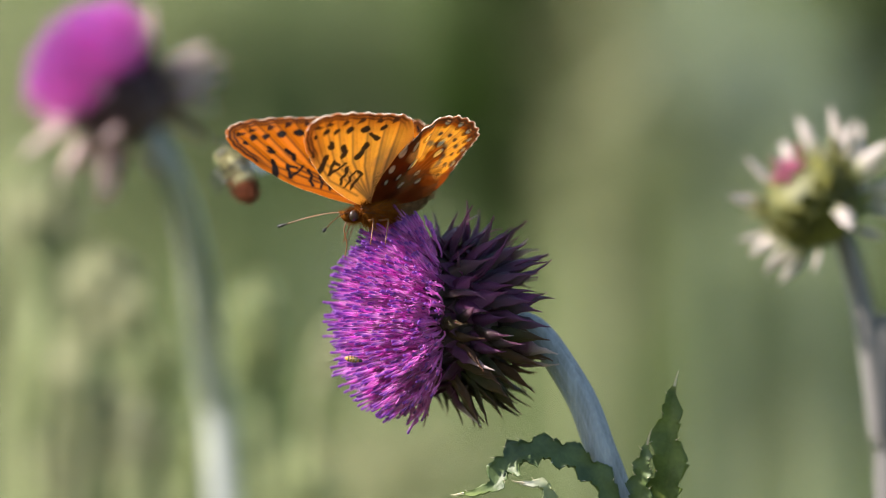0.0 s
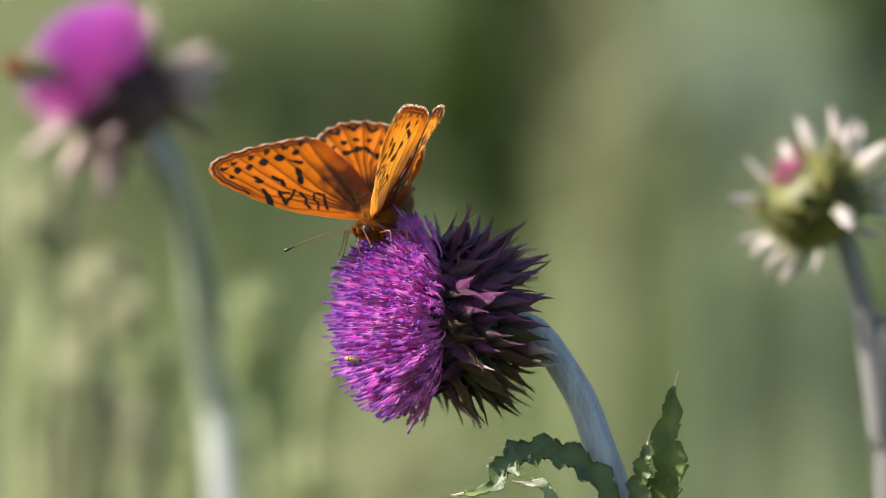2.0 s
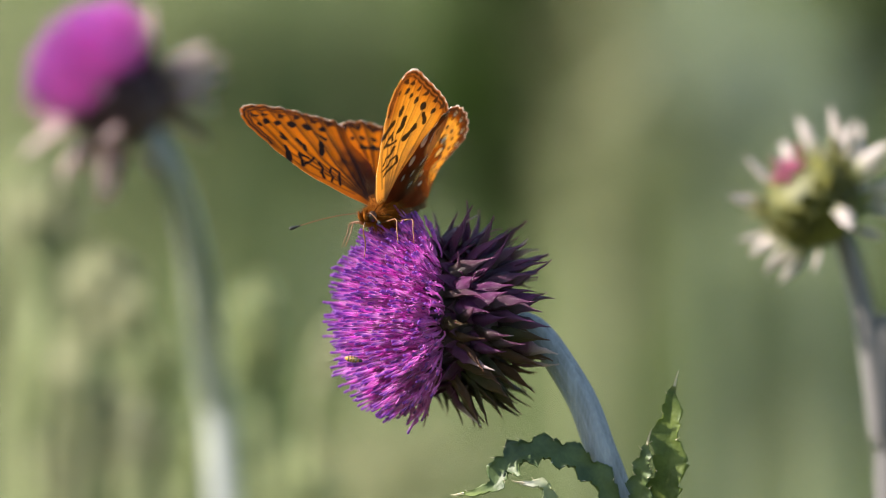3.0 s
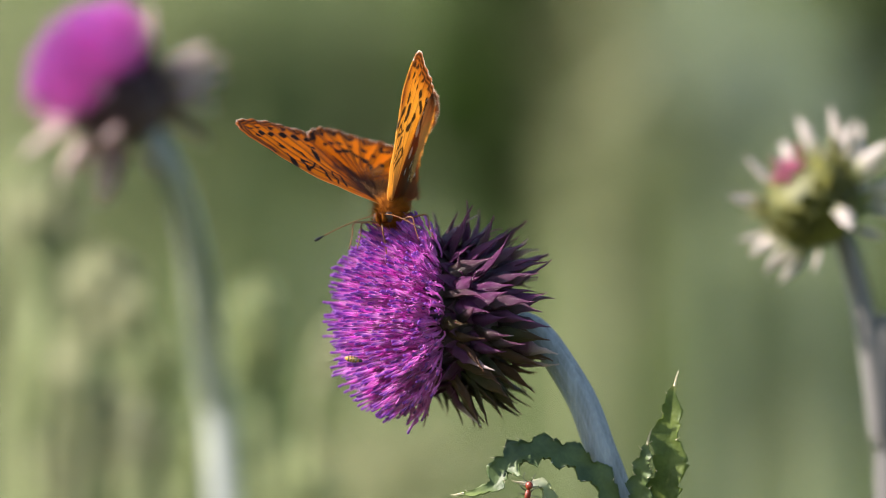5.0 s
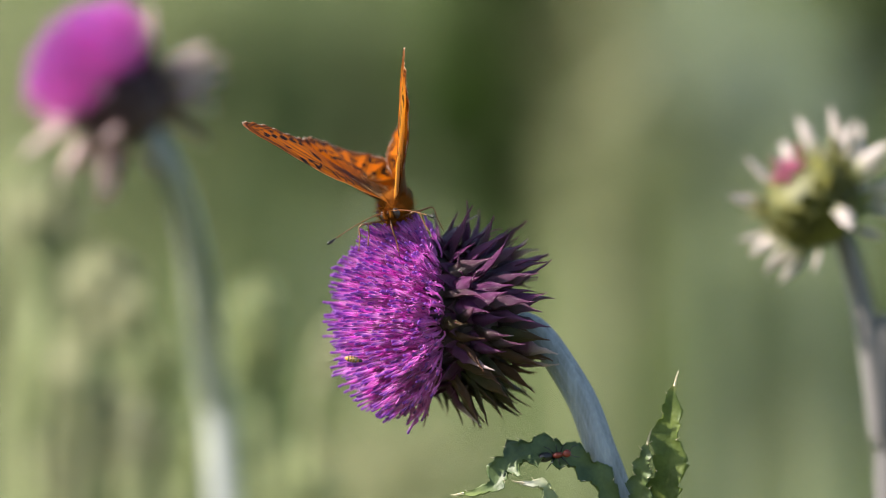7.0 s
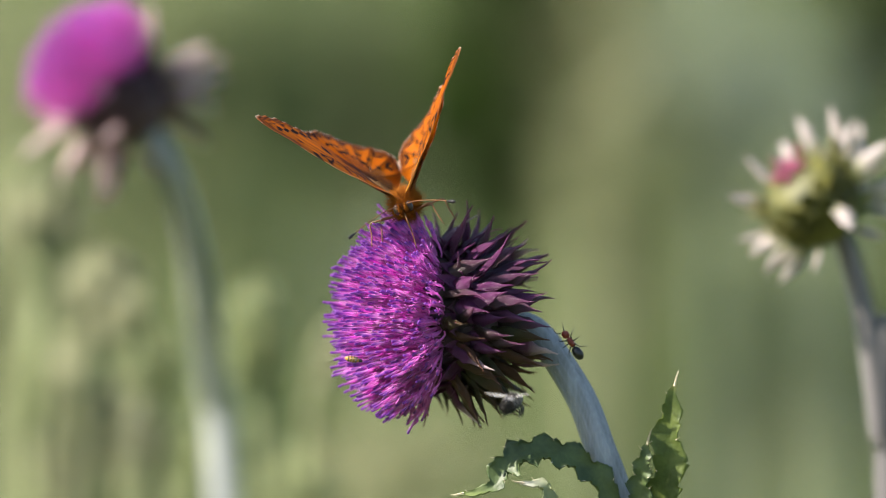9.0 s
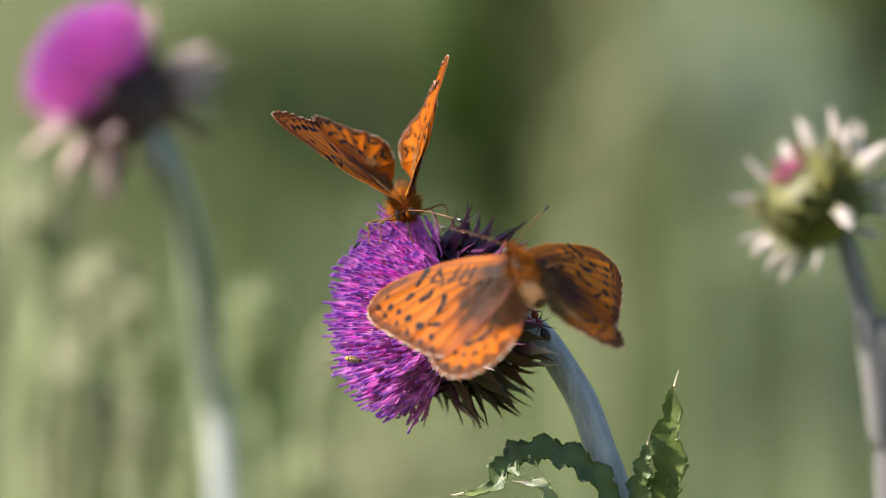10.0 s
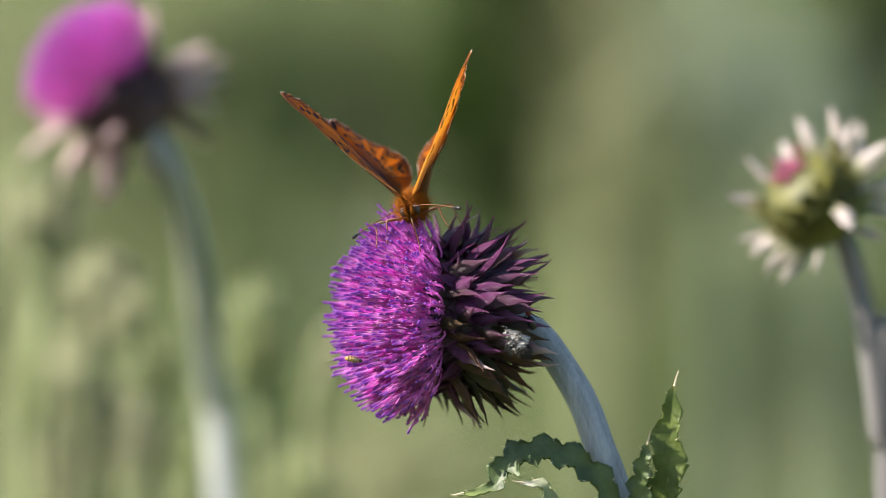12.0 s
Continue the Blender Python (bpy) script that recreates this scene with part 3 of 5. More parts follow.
def spiny_leaf(root, spine, widths, normal, seed, name="leaf", lobes=7, cup=0.25, twist=0.0, spine_len=0.0022, material=None):
    """A lobed, spine-edged thistle leaf along a path; widths: half width at even steps; twist in degrees along it."""
    rnd = random.Random(seed)
    n = 150
    path = smooth_path(spine, n)
    s, sp = Soup(), Soup()
    cols = 9
    rows = []
    normal = Vector(normal).normalized()
    for i, p in enumerate(path):
        t = i / (n - 1)
        d = (path[min(i + 1, n - 1)] - path[max(i - 1, 0)]).normalized()
        side = d.cross(normal).normalized()
        up = side.cross(d)
        q = Matrix.Rotation(radians(twist) * t, 3, d)
        side, up = q @ side, q @ up
        w = float(np.interp(t, np.linspace(0, 1, len(widths)), widths))
        row = []
        for c in range(cols):
            e = (c / (cols - 1) - 0.5) * 2
            ph = t * lobes + (0.0 if e < 0 else 0.4)
            saw = (ph % 1.0)
            deep = 0.60 + 0.25 * noise.noise(Vector((math.floor(ph) * 3.1, seed, 1.0 if e < 0 else 5.0)))
            big = max(0.0, 1 - abs(saw - 0.62) / (0.62 if saw < 0.62 else 0.38)) ** 1.4
            small = (ph * 3.0 + 0.3) % 1.0
            lobe = (1 - deep) + deep * big + 0.24 * small
            ww = w * (1 - abs(e) ** 2 * (1 - lobe)) * (1 + 0.08 * noise.noise(p * 400 + Vector((0, 0, e))))
            wave = 0.10 * w * abs(e) * math.sin(ph * 6.283)
            row.append(p + side * e * ww + up * (cup * abs(e) ** 2 * w + wave) + up * (-0.10 * w if c == cols // 2 else 0))
        rows.append(row)
        if i % max(1, n // (lobes * 2)) == 0 and 2 < i < n - 1:
            for c in (0, cols - 1):
                if rnd.random() < 0.4:
                    continue
                o = (row[c] - p).normalized()
                sp.hair(row[c] - o * 0.0003, o + d * 0.8, spine_len * rnd.uniform(0.4, 0.9), 0.00013, (0, 0, 0))
    tipd = (path[-1] - path[-3]).normalized()
    sp.tube([path[-1] - tipd * 0.001, path[-1] + tipd * spine_len * 0.6, path[-1] + tipd * spine_len * 1.2 + Vector((0.0003, 0, 0.0003))], [0.00035, 0.00022, 0.00006], 5)
    # thickness: a second sheet under the first
    thick = []
    for i, row in enumerate(rows):
        d = (path[min(i + 1, n - 1)] - path[max(i - 1, 0)]).normalized()
        a = (row[-1] - row[0]).normalized()
        nn = a.cross(d).normalized()
        thick.append(list(row) + [q - nn * 0.0005 for q in reversed(row)] + [row[0]])
    s.strip(thick)
    leaf = piece(name, s.mesh(name, material or M_LEAF), root, label={None: "dark green spiny lobed leaf", M_LEAF_PALE: "pale woolly leaf tip"}.get(material, "sunlit yellow-green spiny leaf"))
    piece("spine_fringe", sp.mesh("spine_fringe", M_SPINE, False), leaf)
    return leaf


def main_thistle():
    root = thing("thistle", "purple thistle in full flower nodding on a pale ribbed stem", "thistle", pose(0.085, 1.80, 0.0), "thistles")
    inv = root.matrix_basis.inverted()

    def rel(*p):
        return inv @ Vector(p)
    base = Vector((0.0155, 1.806, 0.9825))
    facing = Vector((-0.985, -0.15, 0.02))
    thistle_head(root, inv @ Matrix.Translation(base) @ turned(facing), 1.0, florets=960, single=300, seed=3, open_from=112, open_to=152, bract_len=(0.0115, 0.0195), rows=10, per_row=17, scales=130, spread=83, bract_width=0.128, sunk=0.88, wild=11, dry=M_BRACT_DRY_GLINT, brown=M_BRACT_BROWN)
    pts = [rel(0.0140, 1.806, 0.9830), rel(0.0190, 1.806, 0.9815), rel(0.0250, 1.806, 0.9775), rel(0.0343, 1.803, 0.9630), rel(0.0392, 1.80, 0.9500), rel(0.0440, 1.80, 0.9370),
           rel(0.0490, 1.80, 0.9220), rel(0.064, 1.80, 0.86), rel(0.080, 1.80, 0.60), rel(0.085, 1.80, -0.01)]
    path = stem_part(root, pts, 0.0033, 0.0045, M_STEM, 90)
    spiny_leaf(root, [rel(0.0500, 1.797, 0.9230), rel(0.0450, 1.7955, 0.9330), rel(0.0375, 1.794, 0.9440), rel(0.0300, 1.792, 0.9490), rel(0.0220, 1.790, 0.9500), rel(0.0155, 1.789, 0.9465),
                      rel(0.0115, 1.788, 0.9410), rel(0.0042, 1.788, 0.9395)], [0.002, 0.0034, 0.0042, 0.0044, 0.0044, 0.0046, 0.0018, 0.0006], (0, -0.85, 0.5), 5, lobes=8)
    # upright leaf, its sunlight painted in by the lighter leaf colour
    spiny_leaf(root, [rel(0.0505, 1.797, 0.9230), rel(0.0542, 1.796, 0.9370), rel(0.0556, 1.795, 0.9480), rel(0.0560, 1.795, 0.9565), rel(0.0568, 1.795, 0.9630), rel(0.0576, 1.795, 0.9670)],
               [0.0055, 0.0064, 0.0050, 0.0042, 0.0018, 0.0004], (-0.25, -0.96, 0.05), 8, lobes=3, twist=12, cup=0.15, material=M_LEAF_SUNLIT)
    spiny_leaf(root, [rel(0.0490, 1.796, 0.9250), rel(0.0488, 1.794, 0.9400), rel(0.0496, 1.793, 0.9470), rel(0.0508, 1.793, 0.9525)], [0.003, 0.0036, 0.0026, 0.0005], (-0.5, -0.8, 0.1), 12, lobes=4, twist=25)
    spiny_leaf(root, [rel(0.0455, 1.790, 0.9130), rel(0.0300, 1.785, 0.9270), rel(0.0270, 1.784, 0.9370), rel(0.0245, 1.783, 0.9415), rel(0.0190, 1.782, 0.9425)],
               [0.003, 0.0022, 0.0018, 0.0026, 0.0005], (0, -0.6, 0.8), 9, lobes=4, material=M_LEAF_PALE)
    # cobweb hairs on the stem
    rnd = random.Random(77)
    hairs = Soup()
    for _ in range(700):
        k = rnd.randrange(2, 44)
        a = rnd.uniform(0, 6.283)
        o = Vector((math.cos(a), math.sin(a) * 0.9, 0.3 * rnd.uniform(-1, 1)))
        hairs.hair(path[k] + (path[k + 1] - path[k]) * rnd.random() + o * 0.0031, o + Vector((0, 0, rnd.uniform(-1.5, 1.5))), rnd.uniform(0.0008, 0.002), 0.00004, (0, 0, 0))
    tagged(piece("stem_hair", hairs.mesh("stem_hair", M_SPINE, False), root), kind="stuff")
    return root


main_thistle()


def left_thistle():
    root = thing("thistle", "purple thistle flower with pale reflexed bracts on a whitish stem", "thistle", pose(-0.04, 2.0, 0.0), "thistles")
    inv = root.matrix_basis.inverted()

    def rel(*p):
        return inv @ Vector(p)
    base = Vector((-0.0825, 2.04, 1.0335))
    thistle_head(root, inv @ Matrix.Translation(base) @ turned((-0.66, -0.12, 0.74)), 0.86, florets=420, single=160, spread=62, floret_len=1.12, bract_material=M_BRACT_PINK,
                 bract_len=(0.019, 0.027), open_from=68, open_to=125, rows=5, per_row=13, seed=21, bract_width=0.17, omit_near=0.88, scales=70, bulb_scale=0.85, omit_from=0.36, blunt=0.8,
                 floret_meshes=[s.mesh("floret", M_FLORET_FAR) for s in FLORETS], mass_material=M_FLORET_FAR)
    stem_part(root, [rel(-0.0825, 2.04, 1.0330), rel(-0.0765, 2.045, 1.0215), rel(-0.0722, 2.08, 1.003), rel(-0.0700, 2.12, 0.981), rel(-0.0680, 2.15, 0.958), rel(-0.0655, 2.16, 0.93), rel(-0.05, 2.10, 0.70), rel(-0.04, 2.0, -0.01)],
              0.0034, 0.0048, M_STEM_FAR, 60)


left_thistle()


def right_thistle():
    root = thing("thistle", "pale green thistle bud with whitish spreading bracts and a pink centre", "thistle", pose(0.135, 1.9, 0.0), "thistles")
    inv = root.matrix_basis.inverted()

    def rel(*p):
        return inv @ Vector(p)
    base = Vector((0.1047, 1.92, 1.0047))
    thistle_head(root, inv @ Matrix.Translation(base) @ turned((-0.60, -0.38, 0.70)), 0.88, florets=36, single=36, spread=18, bract_material=M_BRACT_PALE, bulb_material=M_BULB_GREEN,
                 bract_len=(0.0140, 0.0200), open_from=48, open_to=118, rows=5, per_row=10, seed=33, floret_len=0.30, blunt=0.9, bract_width=0.125, bulb_scale=0.86, omit_near=0.75, scales=70,
                 floret_meshes=[s.mesh("floret", M_FLORET_PINK) for s in FLORETS])
    stem_part(root, [rel(0.1035, 1.92, 1.0075), rel(0.1075, 1.92, 0.999), rel(0.1122, 1.92, 0.980), rel(0.1163, 1.92, 0.95), rel(0.119, 1.92, 0.90), rel(0.135, 1.9, -0.01)],
              0.0024, 0.004, M_STEM_DARK, 60)


right_thistle()


# ---- butterflies ----
# wing plane: x to the head, y outwards, in millimetres
FORE_EDGE = [(3.0, 0), (9.0, 7), (14.0, 16), (17.4, 25), (19.0, 32), (18.4, 36.6), (16.0, 39.0), (12, 38.6), (7, 36.4), (1, 33.6), (-4, 31.0), (-8.4, 28), (-10.2, 24.5), (-9.6, 16), (-7.0, 7), (-3, 0)]
HIND_EDGE = [(1.5, 0), (3.2, 9), (1.8, 18), (-2.5, 26), (-8, 29), (-13.5, 28.4), (-18.6, 25.4), (-22.2, 20.8), (-23.6, 15.4), (-23.0, 10.2), (-19.8, 5.6), (-14, 2.8), (-7, 1.0), (-3, 0)]


def closed_curve(points, n):
    pts = [Vector((*p, 0)) for p in points]
    k = len(pts)
    out = []
    for i in range(n):
        s = i / n * k
        j = int(s)
        t = s - j
        a, b, c, d = (pts[(j + q) % k] for q in (-1, 0, 1, 2))
        p = 0.5 * ((2 * b) + (c - a) * t + (2 * a - 5 * b + 4 * c - d) * t * t + (3 * b - a - 3 * c + d) * t ** 3)
        out.append((p.x, p.y))
    return np.array(out)


def seg_distance(P, a, b):
    a, b = np.array(a, float), np.array(b, float)
    d = b - a
    t = np.clip(((P - a) @ d) / (d @ d + 1e-9), 0, 1)
    return np.linalg.norm(P - (a + t[:, None] * d), axis=1)


def line_distance(P, pts):
    return np.min([seg_distance(P, pts[i], pts[i + 1]) for i in range(len(pts) - 1)], axis=0)


def cover(dist, half, soft=0.18):
    return np.clip((half + soft - dist) / (2 * soft), 0, 1)


def uneven(P, seed):
    """The plane, slightly crumpled, so that no mark has a ruled edge."""
    out = P.copy()
    for k, (size, amount) in enumerate(((0.4, 0.5), (1.3, 0.2))):
        out[:, 0] += amount * np.array([noise.noise(Vector((p[0] * size, p[1] * size, seed + k))) for p in P])
        out[:, 1] += amount * np.array([noise.noise(Vector((p[0] * size, p[1] * size, seed + k + 9.5))) for p in P])
    return out


FORE_VEINS = [[(1.5, 1.5), mid, end] for end, mid in (((16.4, 37.3), (13.8, 22)), ((13.5, 38.6), (11, 21)), ((10, 37.6), (9, 20)), ((5.8, 35.8), (6, 18)), ((1.2, 33.6), (3, 15)), ((-3.6, 31.2), (0.5, 11)), ((-7.6, 28.4), (-1.5, 9)))]


def fore_marks(P, edge_d, below):
    """Dark marks of the forewing: veins, cell bars, broken zigzag, round spots, border."""
    dark = np.zeros(len(P))
    for vein in FORE_VEINS:
        d = line_distance(P, vein)
        dark = np.maximum(dark, cover(d, 0.30 - 0.004 * P[:, 1] + (0.0 if below else 0.06) * np.clip((22 - P[:, 1]) / 8, 0, 1) * np.clip((P[:, 1] - 5) / 5, 0, 1), 0.3) * (0.6 if below else 0.95))
    dark = np.maximum(dark, 0.8 * cover(line_distance(P, [(5, 5), (12.5, 15), (16.2, 26), (17.6, 33)]), 0.2, 0.3))
    P = uneven(P, 2.0)
    for c, r in (((16.0, 32.4), 0.65), ((12.9, 32.5), 0.9), ((10.2, 31.3), 0.8), ((6.6, 29.9), 1.05), ((2.4, 28.2), 1.1), ((-2.4, 27.0), 0.85)):
        dark = np.maximum(dark, cover(np.linalg.norm(P - np.array(c), axis=1), r * 1.12))
    for c in ((15.0, 35.6), (11.9, 35.3), (7.6, 33.4), (3.5, 32.0), (-1.4, 30.2), (-5.7, 28.0)):
        q = P - np.array(c)
        dark = np.maximum(dark, cover(np.abs(q[:, 0]) * 0.75 + np.abs(q[:, 1] + 0.5 * np.abs(q[:, 0])), 1.05) * 0.95)
    strokes = (([(11.4, 27.8), (11.6, 26.4), (12.4, 27.1)], 0.75),
               ([(8.5, 25.0), (7.9, 23.1), (8.8, 21.3)], 0.9),
               ([(2.2, 22.2), (4.7, 19.1)], 1.15),
               ([(1.0, 26.1), (-0.4, 23.7)], 0.75),
               ([(13.1, 24.0), (14.2, 21.8), (15.4, 19.4)], 0.95),
               ([(11.2, 20.8), (11.8, 19.3), (12.6, 17.2), (10.5, 17.5), (8.2, 18.4)], 0.65),
               ([(11.1, 20.4), (9.8, 19.1)], 0.5),
               ([(7.7, 16.5), (7.9, 14.8), (9.3, 13.9), (9.3, 12.1)], 0.6),
               ([(5.5, 14.4), (7.0, 13.2), (6.7, 11.5), (8.4, 10.3)], 0.55),
               ([(5.0, 14.1), (3.9, 12.7), (4.9, 11.0), (6.1, 10.1), (6.9, 8.5)], 0.55),
               ([(16.4, 27.8), (16.8, 26.0)], 0.45))
    for pts, half in strokes:
        dark = np.maximum(dark, cover(line_distance(P, pts), half * (0.88 if below else 0.72), 0.16))
    outer = np.clip((P[:, 1] - 22) / 6, 0, 1)
    dark = np.maximum(dark, outer * cover(np.abs(edge_d - 0.95), 0.34) * 0.95)
    dark = np.maximum(dark, outer * cover(np.abs(edge_d - 1.9), 0.3) * 0.9)
    return dark


RIM, RIM_R = np.array((-8.5, 15.0)), 14.4


def rim_point(deg, inset):
    return RIM + np.array((math.cos(radians(deg)), math.sin(radians(deg)))) * (RIM_R - inset)


HIND_VEINS = [[(-2.0, 2.0), tuple(rim_point(deg, 9.0) * 0.75 + np.array((-0.6, 0.8))), tuple(rim_point(deg, 0))] for deg in (64, 86, 108, 130, 152, 174, 196, 218)]


def hind_marks(P, edge_d, below):
    """Dark marks of the hindwing: veins, crescents, spots, inner dashes, border."""
    dark = np.zeros(len(P))
    for vein in HIND_VEINS:
        dark = np.maximum(dark, cover(line_distance(P, vein), 0.17, 0.2) * (0.4 if below else 0.9))
    P = uneven(P, 7.0)
    if not below:
        for i, deg in enumerate((75, 97, 119, 141, 163, 185, 207)):
            away = np.array((math.cos(radians(deg)), math.sin(radians(deg))))
            side = np.array((-away[1], away[0]))
            c = rim_point(deg, 2.6)
            dark = np.maximum(dark, cover(line_distance(P, [c - side * 1.2 + away * 0.7, c - away * 0.4, c + side * 1.2 + away * 0.7]), 0.52))
            dark = np.maximum(dark, cover(np.linalg.norm(P - rim_point(deg, 6.0), axis=1), (0.62, 0.85, 0.75)[i % 3]))
            c = rim_point(deg + (3, -4, 1)[i % 3], (9.2, 9.9, 9.5)[i % 3])
            dark = np.maximum(dark, cover(line_distance(P, [c - side * (0.35, 0.7, 0.5)[i % 3], c + away * 0.4, c + side * 0.6]), (0.66, 0.48, 0.78)[i % 3]))
    outer = np.clip((np.linalg.norm(P, axis=1) - 18) / 4, 0, 1)
    dark = np.maximum(dark, outer * cover(np.abs(edge_d - 0.95), 0.34))
    dark = np.maximum(dark, outer * cover(np.abs(edge_d - 1.8), 0.26) * 0.85)
    return dark


def wing_colours(P, edge_d, hind, below, dusky):
    """dusky: the darker kind, with a broad brown base and sunlight painted into its paler underside."""
    n = np.array([noise.noise(Vector((p[0] * 0.35, p[1] * 0.35, 3.0 if hind else 0.0))) for p in P])
    if not below:
        orange, rust, brown = np.array((0.66, 0.170, 0.001)), np.array((0.25, 0.036, 0.003)), np.array((0.016, 0.0065, 0.0035))
        d = np.linalg.norm(P * (1.0, 0.8), axis=1)
        c = orange[None] * (0.95 + 0.15 * n)[:, None]
        if hind:
            basal = np.clip(((19.0 if dusky else 15.5) - np.linalg.norm(P, axis=1) + 3.5 * n) / 5, 0, 1) * 0.93
        else:
            basal = np.clip(((9.0 if dusky else 7.5) - 0.27 * P[:, 1] - P[:, 0] + 3.0 * n) / 5.0, 0, 1) * np.clip((24 - P[:, 1] + 4 * n) / 9, 0, 1) * 0.92
        c = c * (1 - basal[:, None]) + brown * basal[:, None]
        ed = np.clip((3.2 - edge_d) / 3.0, 0, 1) * 0.4
        c = c * (1 - ed[:, None]) + rust * ed[:, None]
        dark = (hind_marks if hind else fore_marks)(P, edge_d, below)
        ink = np.array((0.010, 0.006, 0.005))
    elif not hind:
        # the dusky cream tones hold the sunlight that falls on the underside
        tan, orange = (np.array((0.96, 0.66, 0.30)), np.array((0.90, 0.48, 0.14))) if dusky else (np.array((0.96, 0.56, 0.17)), np.array((0.86, 0.31, 0.03)))
        f = np.clip((P[:, 1] - 22) / 14 + 0.3 * n, 0, 1) * 0.8
        c = tan * (1 - f)[:, None] + orange * f[:, None]
        rim = np.clip((7.0 - edge_d) / 5.0, 0, 1) * np.clip((P[:, 1] - 18) / 9, 0, 1) * 0.92
        c = c * (1 - rim[:, None]) + np.array((0.40, 0.085, 0.015)) * rim[:, None]
        dark = fore_marks(P, edge_d, below) * 0.95
        ink = np.array((0.014, 0.008, 0.006))
    else:
        rust, tan = np.array((0.17, 0.030, 0.006)), np.array((0.97, 0.55, 0.17))
        far = np.clip((np.linalg.norm(P, axis=1) - 15.5 + 1.5 * n) / 2, 0, 1)
        band = np.clip((edge_d - 2.8) / 1.2, 0, 1) * np.clip((10.2 - edge_d + 2.0 * n) / 1.6, 0, 1) * far
        c = rust[None] * (1 + 0.4 * n)[:, None] * (1 - band[:, None]) + tan * band[:, None]
        silver, spot = np.zeros(len(P)), np.zeros(len(P))
        for cc, rr in (((0.6, 19.5), 1.5), ((-3.0, 20.4), 1.0), ((-6.2, 22.1), 0.8), ((-11.2, 19.9), 1.15), ((-11.6, 16.2), 1.1), ((-4.7, 13.9), 1.25), ((1.4, 13.4), 1.1),
                       ((-1.9, 10.2), 0.7), ((-7.7, 10.1), 0.7), ((-8.7, 7.6), 0.6), ((-4.0, 7.0), 0.8), ((1.0, 8.5), 0.6)):
            q = P - np.array(cc)
            away = np.array(cc) / np.linalg.norm(cc)
            silver = np.maximum(silver, cover(np.hypot((q @ away) / 1.5, (q @ np.array((-away[1], away[0]))) / 0.72), rr * 0.9))
            spot = np.maximum(spot, cover(np.linalg.norm(P - np.array(cc) - np.array((0.3, -0.3)), axis=1), rr + 0.45) * 0.7)
        for deg in (75, 97, 119, 141, 163, 185, 207):
            silver = np.maximum(silver, cover(np.linalg.norm(P - rim_point(deg, 2.2), axis=1), 0.75))
            spot = np.maximum(spot, cover(np.linalg.norm(P - rim_point(deg, 3.5), axis=1), 0.8) * 0.9)
            spot = np.maximum(spot, cover(np.linalg.norm(P - rim_point(deg, 6.2), axis=1), 0.6) * 0.8)
        c = c * (1 - spot[:, None]) + np.array((0.06, 0.018, 0.008)) * spot[:, None]
        c = c * (1 - silver[:, None]) + np.array((0.78, 0.77, 0.72)) * silver[:, None]
        dark = hind_marks(P, edge_d, below)
        ink = np.array((0.05, 0.02, 0.01))
    c = c * (1 - dark[:, None]) + ink * dark[:, None]
    # pale fringe
    fr = 0.95 * cover(edge_d, 0.26, 0.14) * (np.linalg.norm(P, axis=1) > 21) * (True if hind else (P[:, 1] > 26) & (P[:, 0] < 0.9 * P[:, 1] - 14.5)) * np.clip((np.sin(np.arctan2(P[:, 1] - 12, P[:, 0] + 4) * 34) + 0.9) / 0.8, 0.12, 1)
    c = c * (1 - fr[:, None]) + np.array((0.86, 0.79, 0.66)) * fr[:, None]
    return np.clip(np.c_[c, np.ones(len(P))], 0, 1)


def wing_sheets(edge, hind, scalloped):
    """Both faces of a left wing as one mesh: rings from the edge inwards, upper face and lower face a hair apart."""
    ring_n, rings = 420, 88
    curve = closed_curve(edge, ring_n)
    if scalloped:
        r = np.linalg.norm(curve, axis=1)
        amt = np.clip((r - 24) / 4, 0, 1)[:, None]
        cen = curve.mean(axis=0)
        o = (curve - cen) / np.linalg.norm(curve - cen, axis=1)[:, None]
        ph = np.arange(ring_n) / ring_n * (2 * math.pi * 24)
        curve = curve + o * amt * (0.28 if hind else 0.12) * np.sin(ph)[:, None]
    cen = np.array((3.0, 19.0)) if not hind else np.array((-9.5, 14.0))
    ks = np.linspace(0, 1, rings + 1)[:-1] ** 1.0
    pts = [curve * (1 - k) + cen * k for k in ks]
    P = np.concatenate(pts + [cen[None]])
    edge_d = np.full(len(P), 99.0)
    for i in range(ring_n):
        edge_d = np.minimum(edge_d, seg_distance(P, curve[i], curve[(i + 1) % ring_n]))
    faces = []
    for r in range(rings - 1):
        for i in range(ring_n):
            j = (i + 1) % ring_n
            faces.append((r * ring_n + i, r * ring_n + j, (r + 1) * ring_n + j, (r + 1) * ring_n + i))
    last = (rings - 1) * ring_n
    faces += [(last + i, last + (i + 1) % ring_n, len(P) - 1) for i in range(ring_n)]
    return P, edge_d, faces


WING_DATA = {False: wing_sheets(FORE_EDGE, False, True), True: wing_sheets(HIND_EDGE, True, True)}


WING_PATTERN = {(h, below, dusky): wing_colours(WING_DATA[h][0], WING_DATA[h][1], h, below, dusky) for h in (False, True) for below in (False, True) for dusky in (False, True)}


